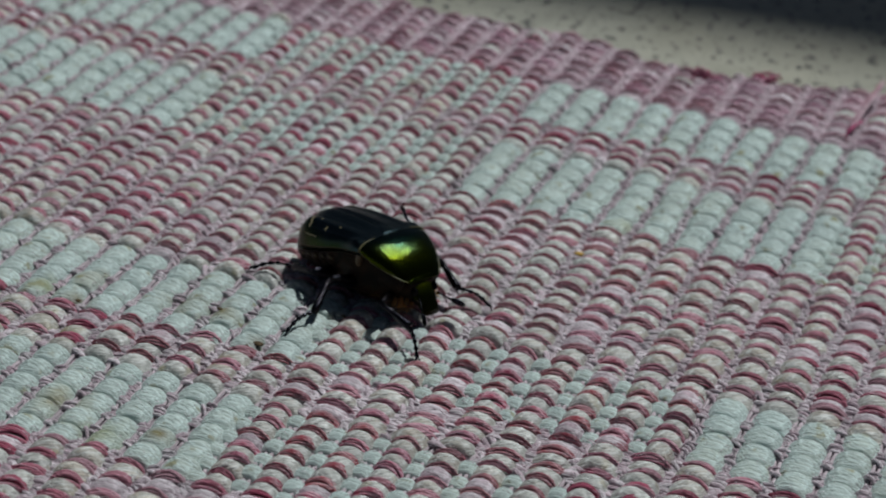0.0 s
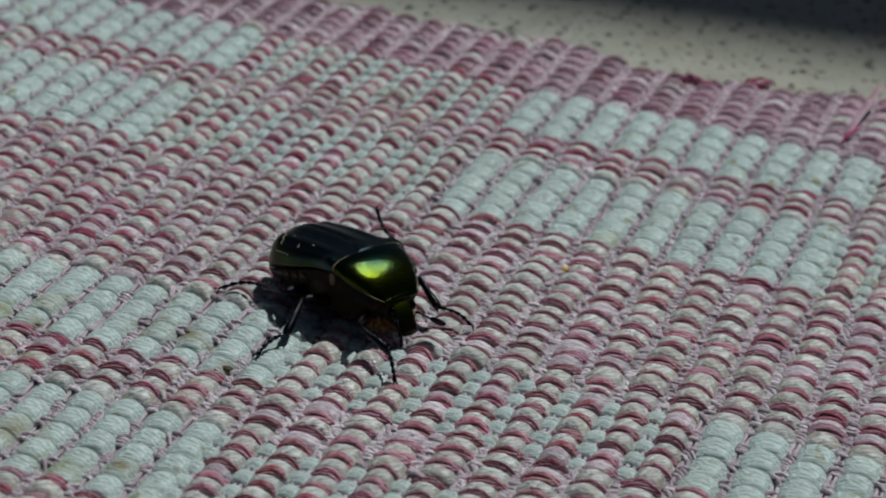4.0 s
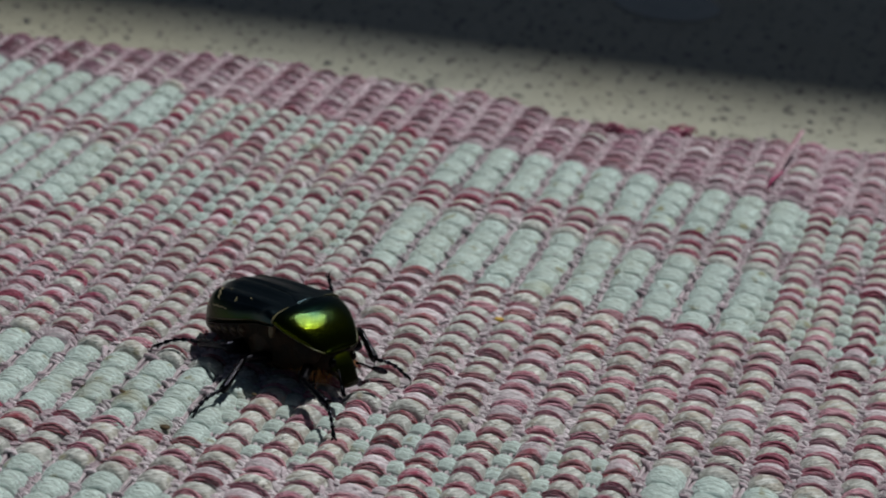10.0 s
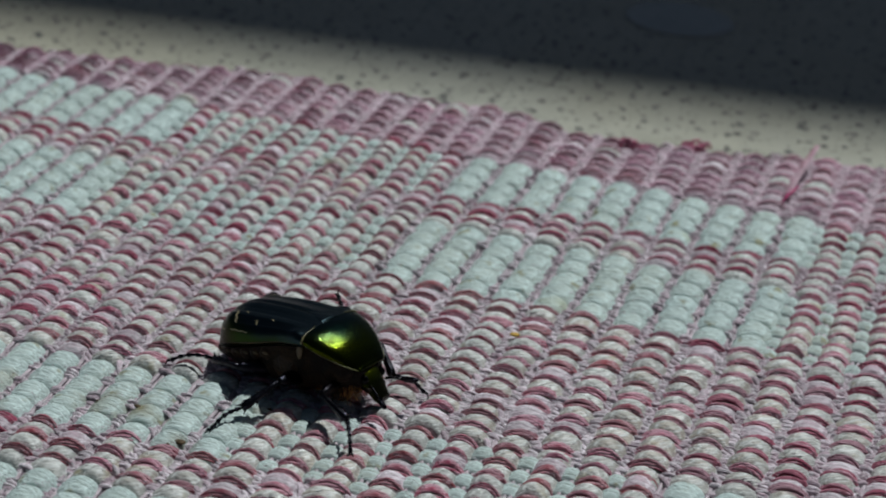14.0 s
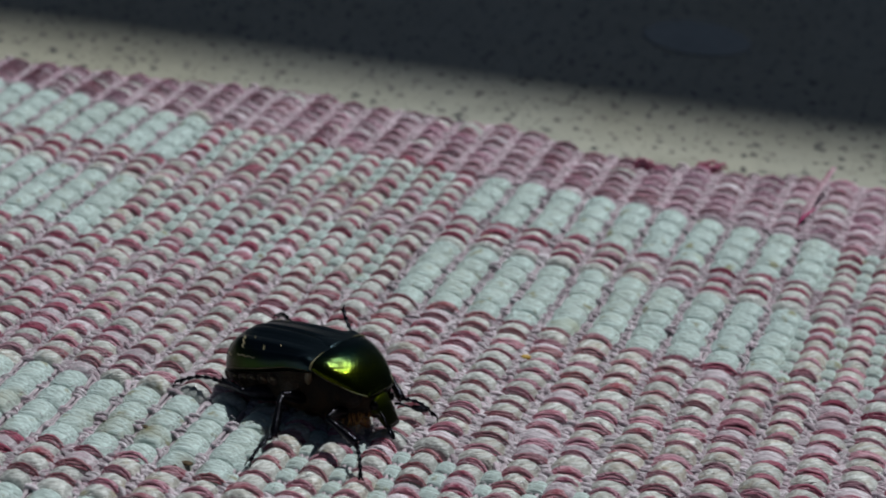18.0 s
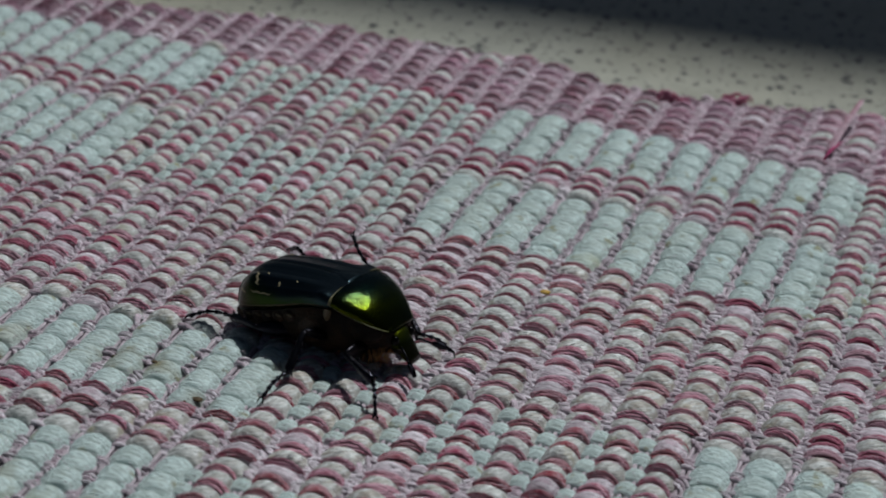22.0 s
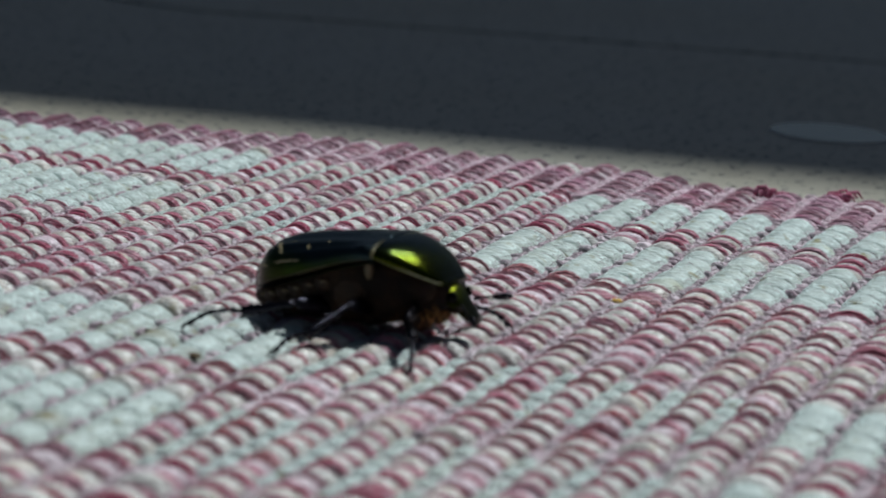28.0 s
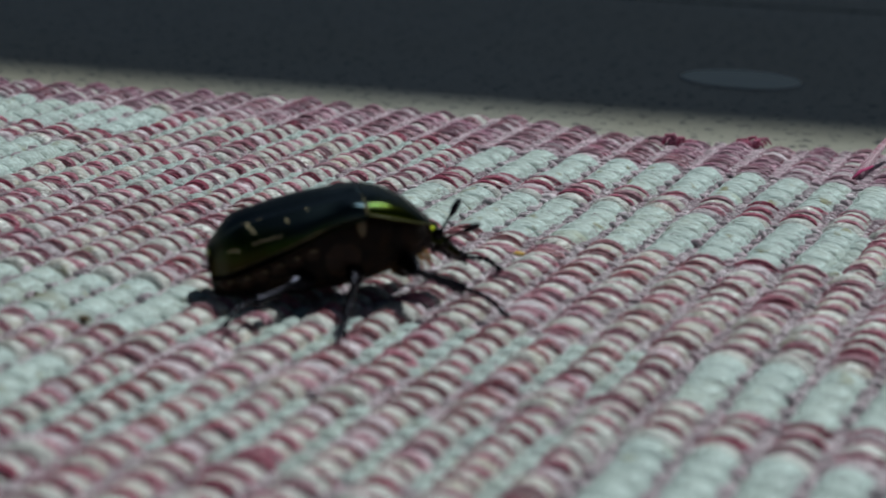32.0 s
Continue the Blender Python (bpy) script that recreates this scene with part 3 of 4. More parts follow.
def tibia_mesh(n):
    pieces = [tube([(0, 0, 0), (0.08 * n, 0, 0.01), (0.3 * n, 0, 0.01), (0.6 * n, 0, 0), (0.9 * n, 0, 0), (n, 0, 0)], [0.1, 0.14, 0.13, 0.165, 0.2, 0.17], 10)]
    for k, s in ((0.35, 1), (0.5, -1), (0.66, 1), (0.8, -1), (1.0, 1), (1.0, -1)):
        pieces.append(tube([(k * n - 0.1, 0.11 * s, 0), (k * n + 0.14, 0.27 * s, -0.05)], [0.06, 0.01], 6))
    for i in range(26):
        a, k = i * 2.4, 0.1 + 0.85 * i / 26
        pieces.append(tube([(k * n, 0.12 * math.cos(a), 0.12 * math.sin(a)), (k * n + 0.13, 0.24 * math.cos(a), 0.24 * math.sin(a))], [0.014, 0.004], 3))
    return joined(pieces)


def tarsus_mesh(n):
    """Five knobby joints in a low arch, and two hooked claws."""
    def drop(q):
        return 0.13 * n * math.sin(math.pi * q / n) ** 0.9

    path, radii = [], []
    for i in range(5):
        a, b = n * 0.92 * i / 5, n * 0.92 * (i + 1) / 5
        for f, r in ((0.04, 0.05), (0.55, 0.082), (0.86, 0.115), (0.97, 0.07)):
            q = a + (b - a) * f
            path.append((q, 0, drop(q)))
            radii.append(r)
    pieces = [tube(path, radii, 8)]
    e = n * 0.9
    for s in (-1, 1):
        pieces.append(tube([(e, 0, drop(e)), (e + 0.16, 0.08 * s, drop(e) + 0.02), (e + 0.28, 0.12 * s, -0.02), (e + 0.3, 0.12 * s, -0.14)], [0.045, 0.04, 0.025, 0.006], 6))
    return joined(pieces)


LEGS = {}   # name: hip, lengths of femur, tibia and tarsus, and their objects
for key, hip, a, b, c in (("front", (2.1, 0.8, 0.9), 1.85, 1.8, 1.75), ("middle", (0.45, 1.0, 0.85), 2.0, 1.9, 1.9), ("hind", (-0.85, 0.95, 0.75), 2.0, 1.9, 2.1)):
    for side in (-1, 1):
        thigh = part("femur", *femur_mesh(a), leg_shell, beetle, "glossy black leg")
        shin = part("tibia", *tibia_mesh(b), leg_shell, beetle, "spined black shin")
        foot = part("tarsus", *tarsus_mesh(c), leg_shell, shin)
        LEGS[key, side] = (Vector((hip[0], side * hip[1], hip[2])), a, b, c, thigh, shin, foot)

ANTENNAE = {}
for side in (-1, 1):
    stalk = part("antenna", *tube([(0, 0, 0), (0.25, 0, 0.05), (0.5, 0, 0.03), (0.75, 0, 0)], [0.07, 0.05, 0.045, 0.05], 7), leg_shell, beetle)
    for k in (-1, 0, 1):
        part("lamella", *ball((1.05, k * 0.055, 0.03), (0.36, 0.035, 0.13), 8, 6), leg_shell, stalk)
    ANTENNAE[side] = stalk

# ---- the mat ----
mat_thing = tagged(new("placemat"), "handwoven pink, white and lilac cotton placemat on the table", "placemat")


def column_x(k):
    return -0.35 + (1.88 if k >= 0 else 1.7) * k


EDGE = ((-52, 9.0), (-30, 12.8), (-20.7, 14.6), (-13, 16.7), (-10.5, 16.2), (-0.5, 17.3), (1.4, 16.6), (3.0, 15.5), (10.5, 16.6), (15, 18.2), (18.6, 18.8), (40, 22.5))


def edge_y(x):
    """The uneven far edge of the mat."""
    return lerp(x, [e[0] for e in EDGE], [e[1] for e in EDGE]) + 0.12 * math.sin(x * 2.3)


rng = random.Random(11)


def pillow(w, d, h, ridges, depth, skew, z0=-0.5, nu=11, nv=17, crown=0.35, rough=0.03, dome=0.5):
    """A plump bundle of yarn over one column, w across and d along it: a closed dome with one ridge a strand."""
    verts, faces = [], []
    ph, bend = rng.uniform(0, 6.3), rng.uniform(-0.05, 0.05)
    lift = [rng.uniform(-1, 1) * rough for _ in range(40)]
    for i in range(nu):
        u = math.sin(-math.pi / 2 + math.pi * i / (nu - 1))
        for j in range(nv):
            v = -1 + 2 * j / (nv - 1)
            side = max(0.0, 1 - abs(u) ** 2.0) ** dome
            end = max(0.0, 1 - abs(v) ** 3.0) ** 0.5 * crown + (1 - crown) * max(0.0, 1 - abs(v) ** 8) ** 0.5
            f = (v + 1) / 2 * ridges + skew * u + 0.25 * math.sin(2.5 * u + ph)
            strand = abs(math.sin(math.pi * f)) ** 0.6
            z = z0 + h * side * end + side * (depth * (strand - 1) + lift[int(f + 8) % 40])
            verts.append((u * w / 2 * (1 - 0.12 * v * v), v * d / 2 + bend * (1 - u * u) + 0.06 * d * side * side, max(z, z0)))
    n = len(verts)
    verts += [(x, y, z0 - 0.1) for x, y, _ in verts]
    for i in range(nu - 1):
        for j in range(nv - 1):
            a = i * nv + j
            faces.append([a, a + nv, a + nv + 1, a + 1])
    rim = [i * nv for i in range(nu)] + [(nu - 1) * nv + j for j in range(1, nv)] + [i * nv + nv - 1 for i in range(nu - 2, -1, -1)] + [j for j in range(nv - 2, 0, -1)]
    for a, b in zip(rim, rim[1:] + rim[:1]):
        faces.append([a, n + a, n + b, b])
    used = sorted(set(rim))
    index = {n + a: n + k for k, a in enumerate(used)}
    verts = verts[:n] + [verts[n + a] for a in used]
    faces = [[index.get(q, q) for q in f] for f in faces]
    faces.append([index[n + a] for a in rim][::-1])
    return verts, faces


def yarn_bundle(w, d, h, count, skew, thick=1.0, z0=-0.5, n=9, ring=5):
    """Loose strands side by side over one column, w across and d along it; they fan, cross a little and dive at both sides."""
    pieces = []
    for i in range(count):
        f = (i + 0.5) / count - 0.5
        y0, top = f * d + rng.uniform(-0.05, 0.05), h * (1 - 0.4 * (2 * f) ** 2) * rng.uniform(0.9, 1.04)
        tilt, bow, wide = skew + rng.uniform(-0.16, 0.16), rng.uniform(0.03, 0.17), w * rng.uniform(0.82, 1.04)
        r = d / count * 0.82 * thick * rng.uniform(0.7, 1.25)
        path, radii = [], []
        for a in np.linspace(-math.pi / 2, math.pi / 2, n):
            u = math.sin(a)
            path.append((wide / 2 * u, y0 * (1 - 0.25 * u * u) + tilt * u + bow * (1 - u * u), z0 + (top - r * 0.5) * max(0.0, 1 - u * u) ** 0.55))
            radii.append(r * (0.75 + 0.25 * math.cos(a)))
        pieces.append(tube(path, radii, ring))
    verts, faces = joined(pieces)
    step = n * ring
    for i in range(count - 1):
        for e in (0, step - ring):
            a, b = i * step + e, (i + 1) * step + e
            faces.append([a, a + 1, b + 1, b])
    return verts, faces


def white_float():
    return pillow(1.74 + rng.uniform(-0.06, 0.07), 1.24, 0.70 + rng.uniform(-0.04, 0.05), rng.choice((6, 7)), 0.085, rng.uniform(-0.25, 0.35), nu=13, nv=29, crown=0.42, rough=0.035, dome=0.52)


def natural_float():
    return pillow(1.8 + rng.uniform(-0.14, 0.1), 1.0 + rng.uniform(-0.08, 0.12), 0.65 + rng.uniform(-0.06, 0.08), rng.choice((5, 6)), 0.06, rng.uniform(1.6, 2.8), nu=13, nv=23, crown=0.85, rough=0.03, dome=0.55)


def pink_float():
    return yarn_bundle(1.8 + rng.uniform(-0.14, 0.1), 0.58 + rng.uniform(-0.1, 0.1), 0.68 + rng.uniform(-0.05, 0.06), rng.choice((4, 5, 6)), rng.uniform(-0.05, 0.18))


def gap_float():
    return pillow(1.1, 1.1, 0.5, 4, 0.07, rng.uniform(-0.2, 0.2), nu=9, nv=17, crown=0.7, dome=0.55)


def border_float():
    return yarn_bundle(1.78 + rng.uniform(-0.1, 0.1), 0.8, 0.54 + rng.uniform(-0.05, 0.06), 7, rng.uniform(-0.1, 0.15))


def knot():
    """Ends of yarn that twist down between two columns."""
    pieces = []
    for i in range(4):
        a, y, r = rng.uniform(-0.4, 0.4), 0.2 * i - 0.3 + rng.uniform(-0.1, 0.1), rng.uniform(0.07, 0.12)
        top = rng.uniform(-0.3, -0.14)
        pieces.append(tube([(-0.45, y + a, -0.5), (-0.2, y + 0.5 * a, top), (0.05, y, top + 0.03), (0.25, y - 0.5 * a, top - 0.04), (0.45, y - a, -0.5)], [r * 0.7, r, r * 1.05, r * 0.9, r * 0.6], 5))
    return joined(pieces)


KINDS = {"white_float": (white_float, white_yarn), "natural_float": (natural_float, natural_yarn), "pink_float": (pink_float, pink_yarn),
         "gap_float": (gap_float, white_yarn), "lilac_float": (natural_float, mauve_yarn), "knot": (knot, mauve_yarn), "border_knot": (knot, edge_yarn), "border_float": (border_float, edge_yarn), "edge_float": (pink_float, border_yarn)}
SHAPES = {name: [make() for _ in range(6)] for name, (make, _) in KINDS.items()}
BANDS = ((9.95, 3.9, 4, "upper"), (3.9, 0.6, 3, ""), (0.6, -6.8, 5, "upper"), (-6.8, -20.4, 12, ""), (-20.4, -26.5, 4, "lower"),
         (-26.5, -30.2, 3, ""), (-30.2, -37.0, 5, "lower"), (-37.0, -50.5, 11, ""))
cells = {name: [] for name in KINDS}


def put(name, x, y, sx, sy, z=0.0, turn=0.0):
    cells[name].append((x, y, sx, sy, z, turn, rng.randrange(6)))


def column_kind(k, band):
    solid = (0 <= k <= 9 or k <= -10) if band == "upper" else (k <= -1 or k >= 9)
    return "solid" if solid else "fine"


for k in range(-24, 16):
    pitch = 1.88 if k >= 0 else 1.7
    for y1, y0, count, band in BANDS:
        if band and column_kind(k, band) != "solid":
            count = round((y1 - y0) / 1.17)
        elif count == 12 and k >= 5:
            count = 10
        step, shift = (y1 - y0) / count, rng.uniform(-0.25, 0.25)
        for j in range(count):
            y = y1 - (j + 0.5) * step + (shift * step * (0.3 if band else 1.0)) + 0.07 * math.sin(k * 1.7) + rng.uniform(-0.05, 0.05)
            x = column_x(k) + 0.06 * math.sin(y * 0.8 + k) + rng.uniform(-0.03, 0.03)
            gx = x - pitch / 2
            if band and column_kind(k, band) == "solid":
                put("white_float", x, y, pitch / 1.88, step / 1.16, rng.uniform(-0.02, 0.02), rng.uniform(-0.03, 0.03))
                put("knot", gx + rng.uniform(-0.05, 0.05), y - 0.45 * step, 0.9, 0.85, rng.uniform(-0.02, 0.08), rng.uniform(-0.4, 0.4))
                if rng.random() < 0.5:
                    put("knot", gx + rng.uniform(-0.06, 0.06), y + rng.uniform(-0.1, 0.2) * step, 0.7, 0.6, rng.uniform(-0.08, 0.0), rng.uniform(-0.6, 0.6))
            else:
                narrow = 0.82 if band else 1.0
                put("lilac_float" if rng.random() < 0.15 else "natural_float", x, y - 0.16 * step, pitch / 1.88 * narrow * rng.uniform(0.96, 1.08), step / 1.2 * rng.uniform(0.85, 1.15), rng.uniform(-0.05, 0.06), rng.uniform(-0.08, 0.08))
                put("pink_float", x + rng.uniform(-0.06, 0.06), y + rng.uniform(0.28, 0.42) * step, pitch / 1.88 * narrow * rng.uniform(0.9, 1.08), step / 1.2 * rng.uniform(0.55, 1.15), rng.uniform(-0.03, 0.05), rng.uniform(-0.06, 0.06))
                if band:
                    put("gap_float", gx, y - 0.1 * step, pitch / 1.88, step / 1.3, rng.uniform(-0.04, 0.04))
                else:
                    put("knot", gx, y - 0.1 * step, 1.15, rng.uniform(0.9, 1.5), rng.uniform(-0.06, 0.05), rng.uniform(-0.5, 0.5))
                    put("knot", gx + rng.uniform(-0.1, 0.1), y + 0.4 * step, 1.0, rng.uniform(0.8, 1.4), rng.uniform(-0.06, 0.05), rng.uniform(-0.5, 0.5))
    # the pink border
    x = column_x(k)
    top, count = edge_y(x), 6
    step = (top - 9.95) / count
    for j in range(count):
        y = 9.95 + (j + 0.5) * step
        put(rng.choices(("border_float", "lilac_float", "natural_float"), (7, 2, 1))[0], x, y - 0.16 * step, pitch / 1.88, step / 1.15, rng.uniform(-0.05, 0.05), rng.uniform(-0.05, 0.05))
        put("edge_float", x, y + 0.34 * step, pitch / 1.88, step / 1.1, rng.uniform(-0.03, 0.05), rng.uniform(-0.05, 0.05))
        put("border_knot", x - pitch / 2, y, 1.2, 1.3)
        put("border_knot", x - pitch / 2, y + 0.5 * step, 1.2, 1.3)

# the cloth under the floats
xs = np.linspace(-52, 40, 185)
cv = []
for z in (TABLE_Z, -0.36):
    for x in xs:
        cv += [(x, edge_y(x) - 0.05, z), (x, -52.0, z)]
n2 = len(xs) * 2
cf = []
for i in range(len(xs) - 1):
    a = 2 * i
    cf += [[n2 + a, n2 + a + 1, n2 + a + 3, n2 + a + 2], [a, a + 2, a + 3, a + 1], [a, n2 + a, n2 + a + 2, a + 2], [a + 1, a + 3, n2 + a + 3, n2 + a + 1]]
cf += [[0, 1, n2 + 1, n2], [n2 - 2, 2 * n2 - 2, 2 * n2 - 1, n2 - 1]]
part("ground_weave", cv, cf, backing, mat_thing, "mauve ground weave", smooth=False)

# warp threads in the gaps
for k in range(-24, 17):
    pitch = 1.88 if k >= 0 else 1.7
    gx = column_x(k) - pitch / 2
    two = []
    for off in (-0.12, 0.12):
        two.append(tube([(gx + off + 0.06 * math.sin(y * 0.8 + k), y, -0.31 + 0.05 * math.sin(y * 2.6 + off * 20)) for y in np.arange(-50, edge_y(gx), 0.6)], [0.1] * len(np.arange(-50, edge_y(gx), 0.6)), 5))
    part("warp_thread", *joined(two), lilac_warp, mat_thing)


def lay_floats():
    """The floats nearest the beetle are parts; the rest of each kind is one mesh."""
    for name, (_, mat) in KINDS.items():
        shapes = SHAPES[name]
        meshes = [mesh_of(name, v, f, mat) for v, f in shapes]
        order = sorted(cells[name], key=lambda c: math.hypot(c[0] - 2, (c[1] + 18) * 0.8))
        near, far = order[:300], order[300:]
        for x, y, sx, sy, z, turn, i in near:
            ob = new(name, meshes[i])
            ob.parent = mat_thing
            ob.matrix_basis = Matrix.LocRotScale((x * U, y * U, z * U), Euler((0, 0, turn)), (sx, sy, 1))
        verts, faces, o = [], [], 0
        arrays = [np.array(v) for v, _ in shapes]
        for x, y, sx, sy, z, turn, i in far:
            a = arrays[i] * (sx, sy, 1)
            c, s = math.cos(turn), math.sin(turn)
            verts.append(np.stack([a[:, 0] * c - a[:, 1] * s + x, a[:, 0] * s + a[:, 1] * c + y, a[:, 2] + z], 1))
            faces += [[q + o for q in f] for f in shapes[i][1]]
            o += len(a)
        if far:
            tagged(part(name + "_field", np.concatenate(verts), faces, mat, mat_thing), kind="stuff")


lay_floats()

# silky filaments that run aslant over the plump natural floats
sr = random.Random(8)
silk = []
for x, y, sx, sy, z, turn, _ in cells["natural_float"]:
    if abs(x - 2) > 26 or y < -42:
        continue
    for _ in range(6):
        u0, v0, run = sr.uniform(-0.75, 0.35), sr.uniform(-0.8, 0.1), sr.uniform(0.25, 0.55)
        way = sr.uniform(0.8, 1.5)
        path = []
        for k in range(4):
            u, v = u0 + run * k / 3, v0 + run * way * k / 3
            dome = max(0.0, 1 - u * u) ** 0.6 * (0.85 * max(0.0, 1 - abs(v) ** 3) ** 0.5 + 0.15)
            path.append((x + u * 0.9 * sx, y + v * 0.49 * sy + 0.05, z - 0.5 + 0.61 * dome - (0.015 if 0 < k < 3 else 0.06)))
        silk.append(tube(path, [0.014, 0.032, 0.032, 0.012], 4))
tagged(part("silky_fibre", *joined(silk), silk_yarn, mat_thing, "glossy pale filaments of the natural yarn"), kind="stuff")

# short loose fibres that stand off the pink weave
fr = random.Random(21)
fuzz = []
for x, y, *_ in cells["pink_float"] + cells["edge_float"] + cells["knot"]:
    for _ in range(5 if abs(x - 2) < 24 and y > -42 else 1):
        fx, fy = x + fr.uniform(-0.8, 0.8), y + fr.uniform(-0.5, 0.5)
        a, n = fr.gauss(0, 0.4) + fr.choice((0, math.pi)), fr.uniform(0.2, 0.6)
        z = fr.uniform(-0.2, 0.02)
        dx, dy = math.cos(a) * n, math.sin(a) * n
        fuzz.append(tube([(fx, fy, z), (fx + dx * 0.5, fy + dy * 0.4, z + fr.uniform(0.1, 0.2)), (fx + dx, fy + dy, z + fr.uniform(-0.05, 0.15))], [0.01, 0.01, 0.005], 3))
tagged(part("loose_fibre", *joined(fuzz), mauve_yarn, mat_thing, "fine stray cotton fibres"), kind="stuff")

# ---- small things on the mat ----
fray = new("loose_thread", mesh_of("loose_thread", *joined([tube([(15.3 + d, 12.0, 0.1), (15.35 + d, 13.2, 0.3), (15.6 + d, 15.3, 0.7), (16.0 + d * 0.7, 17.2, 1.3)], [0.13, 0.12, 0.11, 0.06], 6) for d in (-0.09, 0.09)]), border_yarn))
tagged(fray, "loose mauve thread sticking up from the mat's edge", "thread")
tail = new("thread_end", mesh_of("thread_end", *tube([(15.2, 11.2, 0.12), (15.35, 12.1, 0.25), (15.7, 13.4, 0.3)], [0.06, 0.09, 0.04], 7), magenta_fibre))
tagged(tail, "bright magenta thread end caught in the weave", "thread")


def crumb(name, x, y, size, mat, label, z=0.05, group=""):
    r = random.Random(int(x * 100))
    v, f = ball((0, 0, 0), (size, size * 0.7, size * 0.35), 9, 6)
    v = [tuple(c * r.uniform(0.75, 1.25) for c in p) for p in v]
    ob = new(name, mesh_of(name, v, f, mat))
    ob.location = (x * U, y * U, z * U)
    return tagged(ob, label, "crumb", group)


crumb("yellow_crumb", 6.6, -10.3, 0.24, crumb_yellow, "tiny yellow crumb on the woven mat", 0.13)
for x, y, s in ((-3.20, -25.90, 0.34), (-3.60, -26.20, 0.22), (-0.90, -21.70, 0.16), (-5.90, -23.80, 0.22), (-7.50, -24.10, 0.22), (-11.60, -26.20, 0.20), (-3.60, -34.90, 0.20)):
    crumb("brown_crumb", x, y, s * 0.75, crumb_brown, "speck of brown dirt in the white weave", 0.06, "specks of dirt on the mat")
for x, y in ((6.25, 15.5), (9.4, 17.0)):
    tr = random.Random(int(x * 10))
    strands = []
    for i in range(11):
        sx, sy, ln = x + tr.uniform(-0.75, 0.5), y + tr.uniform(-0.5, 0.1), tr.uniform(0.3, 0.7)
        up = tr.uniform(0.05, 0.35)
        strands.append(tube([(sx, sy, -0.25), (sx + 0.3 * ln, sy + 0.3 * ln, up), (sx + 0.8 * ln, sy + 0.5 * ln, up + 0.05), (sx + 1.2 * ln, sy + 0.25 * ln, up - 0.2)], [0.08, 0.1, 0.08, 0.03], 6))
    tagged(new("tuft", mesh_of("tuft", *joined(strands), crimson_yarn)), "frayed crimson yarn end at the mat's edge", "thread", "frayed ends at the mat's edge")

# ---- what moves ----
BODY = [  # seconds, x, y, heading, pitch (nose up), lift
    (0.0, -0.65, -18.6, -28, 1, 0),
    (4.5, -0.65, -18.6, -28, 1, 0),
    (9.0, -0.6, -18.3, -29, 1, 0),
    (12.0, -0.45, -18.4, -22, 1, 0),
    (13.0, -0.3, -18.5, -19, 1, 0),
    (17.0, -0.2, -18.9, -18, 1, 0),
    (19.0, -0.15, -19.0, -16, 1, 0),
    (22.0, -0.05, -19.0, -14, 1, 0),
    (24.0, 0.1, -19.1, -14, 2, 0.0),
    (26.5, 0.2, -18.9, -6, 2, 0.15),
    (28.5, 0.25, -18.7, -6, 2, 0.05),
    (29.5, 0.75, -18.9, -1, 2, 0.02),
    (30.0, 1.25, -19.0, 2, 3, 0.14),
    (30.5, 1.5, -18.8, 10, 4, 0.14),
    (31.0, 2.0, -18.7, 18, 5, 0.15),
    (31.5, 2.5, -18.8, 26, 6, 0.3),
    (32.0, 2.9, -19.0, 29, 7, 0.4),
]
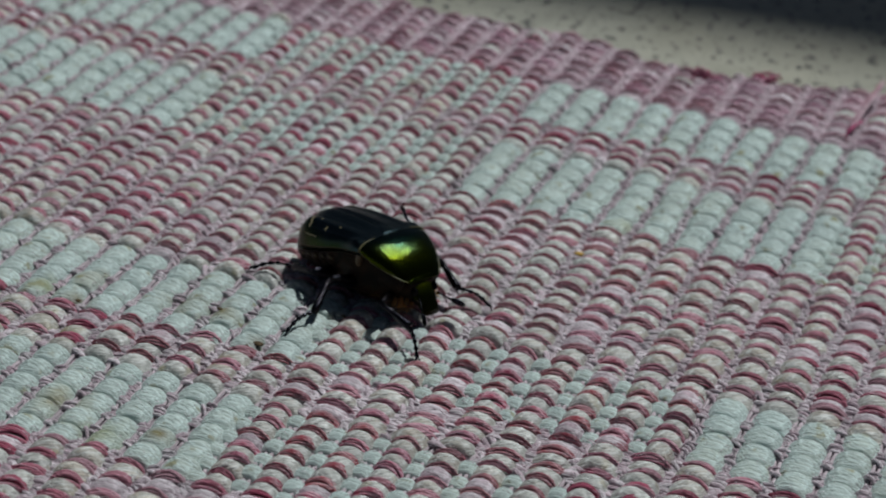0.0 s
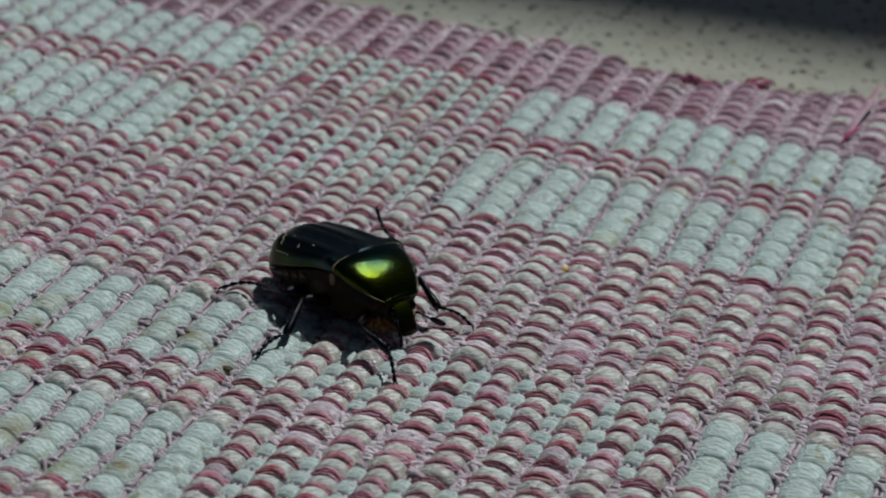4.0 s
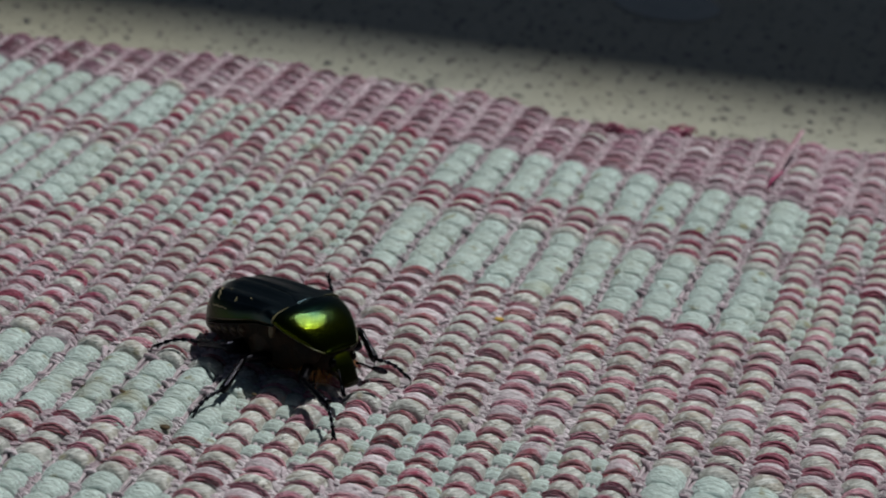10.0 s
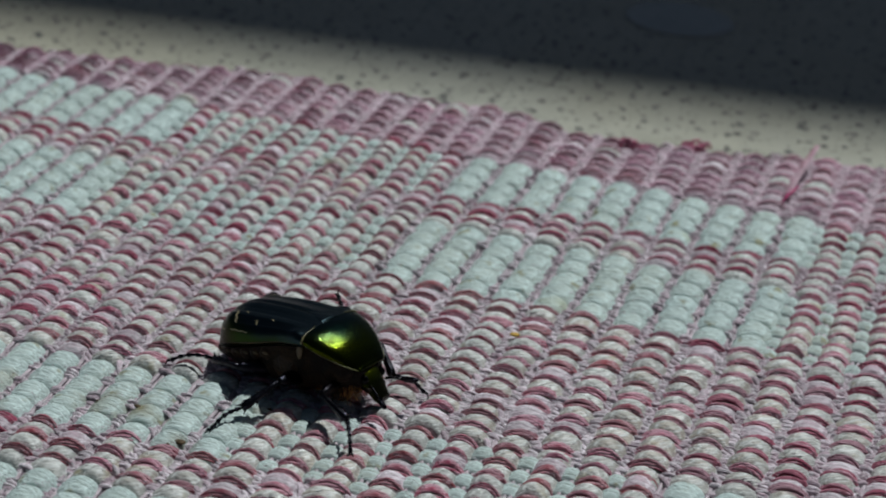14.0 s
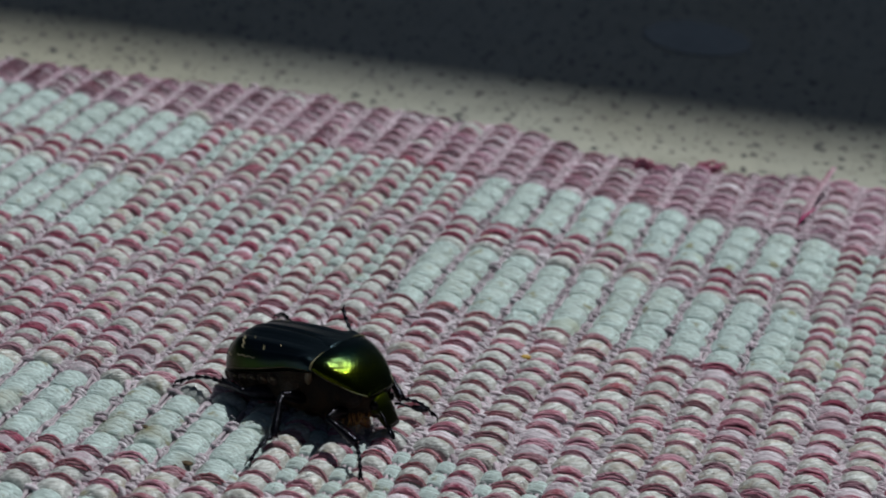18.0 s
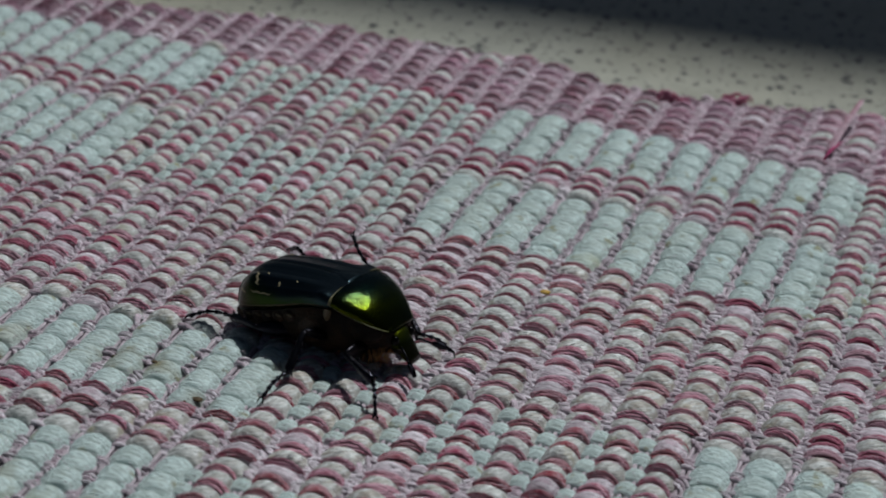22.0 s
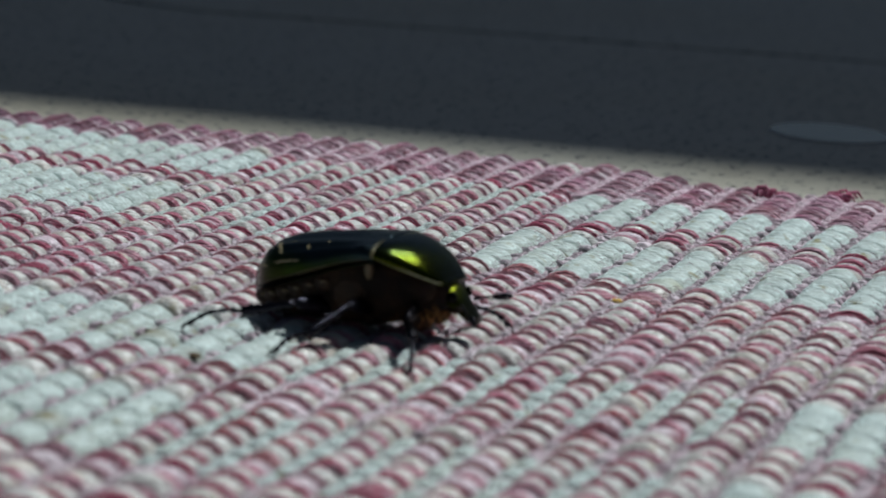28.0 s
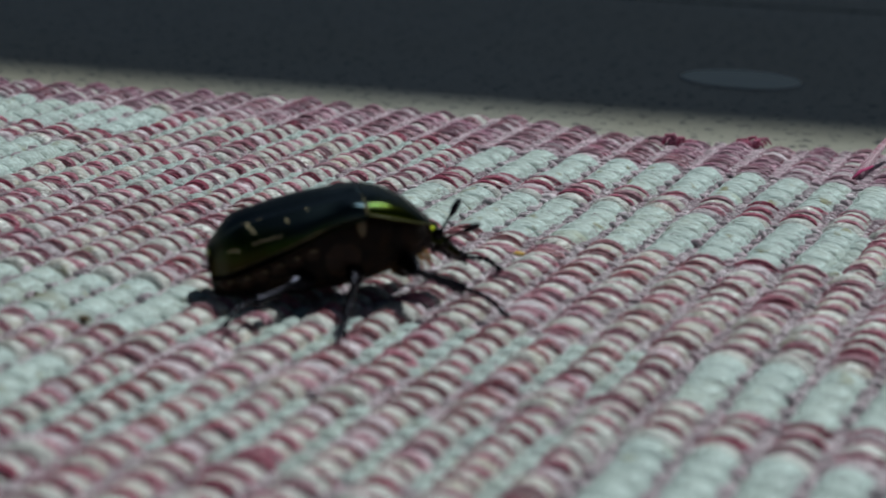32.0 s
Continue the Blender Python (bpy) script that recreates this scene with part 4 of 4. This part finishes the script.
FEET = {  # world places of the feet, in weave units
    ("front", -1): [(0.0, 3.4, -24.0, 0.1), (24.0, 3.6, -24.3, 0.1), (26.5, 4.0, -24.7, 0.1), (29.5, 3.7, -24.5, 0.1), (29.8, 5.4, -23.6, 0.8), (30.0, 6.7, -23.0, 0.1), (30.5, 6.9, -23.0, 0.1), (30.8, 7.8, -21.6, 0.8), (31.0, 8.4, -20.8, 0.1), (31.5, 8.7, -19.4, 0.1), (32.0, 8.9, -19.3, 0.1)],
    ("middle", -1): [(0.0, -2.5, -24.6, 0.1), (14.5, -2.5, -24.6, 0.1), (16.5, -1.0, -24.9, 0.1), (28.5, -0.8, -25.0, 0.1), (28.8, 0.8, -25.8, 0.8), (29.0, 2.2, -26.6, 0.1), (30.1, 2.6, -26.6, 0.1), (30.4, 3.8, -26.2, 0.7), (30.6, 5.0, -25.8, 0.1), (32.0, 5.6, -25.7, 0.1)],
    ("hind", -1): [(0.0, -6.25, -19.75, 0.1), (23.5, -6.25, -19.75, 0.1), (24.0, -5.5, -21.6, 0.1), (24.5, -5.2, -22.4, 0.1), (26.5, -4.9, -23.2, 0.1), (29.5, -5.2, -22.8, 0.1), (29.8, -4.2, -23.6, 0.5), (30.0, -3.2, -24.4, 0.1), (30.5, -2.7, -24.7, 0.1), (31.0, -1.0, -25.6, 0.1), (31.6, -1.0, -25.6, 0.1), (31.8, 0.4, -26.4, 0.5), (32.0, 1.6, -27.0, 0.1)],
    ("front", 1): [(0.0, 4.6, -17.7, 0.1), (24.5, 4.7, -17.7, 0.1), (28.5, 4.7, -16.5, 0.1), (30.0, 5.5, -15.6, 0.1), (31.0, 6.4, -14.4, 0.1), (32.0, 6.9, -13.4, 0.1)],
    ("middle", 1): [(0.0, -0.9, -14.8, 2.6), (1.2, -0.9, -14.8, 2.6), (2.0, -1.0, -14.4, 3.1), (4.5, -1.2, -14.4, 3.0), (6.5, -0.6, -15.2, 2.4), (9.0, -0.6, -15.2, 2.4), (10.0, 0.0, -15.4, 3.1), (12.0, 0.1, -15.6, 3.1), (13.5, -0.4, -14.8, 2.5), (22.0, -0.9, -14.8, 3.1), (24.0, -0.9, -14.8, 2.55), (28.0, -0.4, -15.3, 2.75), (29.5, 0.5, -13.4, 0.4), (32.0, 1.0, -12.6, 0.1)],
    ("hind", 1): [(0.0, -4.0, -13.8, 1.2), (24.0, -4.0, -13.8, 1.2), (28.0, -3.4, -13.4, 0.1), (30.0, -2.2, -14.0, 0.1), (31.0, -2.2, -15.4, 0.5), (32.0, -2.7, -16.2, 1.1)],
}


def body_matrix(t):
    times = [r[0] for r in BODY]
    x, y, h, p, l = (float(np.interp(t, times, [r[i] for r in BODY])) for i in range(1, 6))
    return Matrix.Translation((x * U, y * U, l * U)) @ Euler((0, radians(-p), radians(h))).to_matrix().to_4x4()


def aim(start, end, bend):
    """A pose at start whose x axis points to end, with z towards bend."""
    ax = (end - start).normalized()
    ay = bend.cross(ax).normalized()
    return Matrix.Translation(start * U) @ Matrix((ax, ay, ax.cross(ay))).transposed().to_4x4()


def motions():
    walk(beetle, [(t, body_matrix(t)) for t in sorted({r[0] for r in BODY})])
    body_times = {r[0] for r in BODY}
    for key, (hip, a, b, c, thigh, shin, foot) in LEGS.items():
        rows = FEET[key]
        rows_a, rows_b, rows_c = [], [], []
        times = sorted({r[0] for r in rows} | body_times)
        for t in times:
            place = Vector([float(np.interp(t, [r[0] for r in rows], [r[i] for r in rows])) for i in (1, 2, 3)])
            local = (body_matrix(t).inverted() @ (place * U)) / U
            away = Vector((local.x - hip.x, local.y - hip.y, 0)).normalized()
            lift = (0.5 if key[0] == "front" else 0.24) if local.z < 1.8 else -0.75
            ankle = local + (Vector((0, 0, lift)) - away * math.sqrt(1 - lift * lift)) * c
            if local.z >= 1.8:
                ankle = local + (hip + Vector((0.2, 1.9 * math.copysign(1, hip.y), 0.45)) - local).normalized() * c
            reach = ankle - hip
            d = min(max(reach.length, abs(a - b) + 0.05), a + b - 0.02)
            ahead = reach.normalized()
            ankle = hip + ahead * d
            out = math.copysign(1, hip.y)
            up = {"hind": Vector((0, 0.5 * out, 0.15)), "middle": Vector((0, 0.6 * out, 0.08)), "front": Vector((-0.5, 0.5 * out, 0.3))}[key[0]] if local.z < 1.8 else Vector((0.3, 1.0 * out, 0.3))
            side = (up - ahead * up.dot(ahead)).normalized()
            ca = (a * a + d * d - b * b) / (2 * a * d)
            knee = hip + ahead * (a * ca) + side * (a * math.sqrt(max(0.0, 1 - ca * ca)))
            rows_a.append((t, aim(hip, knee, side)))
            rows_b.append((t, aim(knee, ankle, side)))
            top = Vector((0, 0, 1)) if local.z < 1.8 else Vector((0, -math.copysign(1, hip.y), 0.2))
            rows_c.append((t, rows_b[-1][1].inverted() @ aim(ankle, local, top)))
        walk(thigh, rows_a)
        walk(shin, rows_b)
        walk(foot, rows_c)
    reach = ((0.0, 0.0, 0.0, 0), (24.0, 0.05, 0.0, 2), (26.5, 0.08, 0.0, 3), (28.5, 0.1, 0.0, 3), (30.0, 0.14, 0.02, 4), (32.0, 0.18, 0.03, 5))
    pivot = Matrix.Translation((3.0 * U, 0, 1.5 * U))
    nod = {t: Matrix.Translation((dx * U, 0, dz * U)) @ pivot @ Euler((0, radians(-turn), 0)).to_matrix().to_4x4() @ pivot.inverted() for t, dx, dz, turn in reach}
    walk(skull, list(nod.items()))

    def head_at(t):
        dx, dz = (float(np.interp(t, [r[0] for r in reach], [r[i] for r in reach])) for i in (1, 2))
        return Matrix.Translation((dx * U, 0, dz * U))

    for side, stalk in ANTENNAE.items():
        rows = []
        for t, turn, rise in ((0.0, 25, -25), (9.0, 30, -20), (13.0, 25, -10), (22.0, 25, -25), (24.0, 35, -5), (28.0, 40, -8), (30.0, 30, 22), (31.0, 32, 20), (32.0, 34, 30)):
            wig = 5 * math.sin(t * 2 + side)
            rows.append((t, head_at(t) @ Matrix.Translation((3.5 * U, side * 0.52 * U, 1.25 * U)) @ Euler((0, radians(-rise - wig - 8 * side), radians(side * turn))).to_matrix().to_4x4()))
        walk(stalk, rows)


motions()
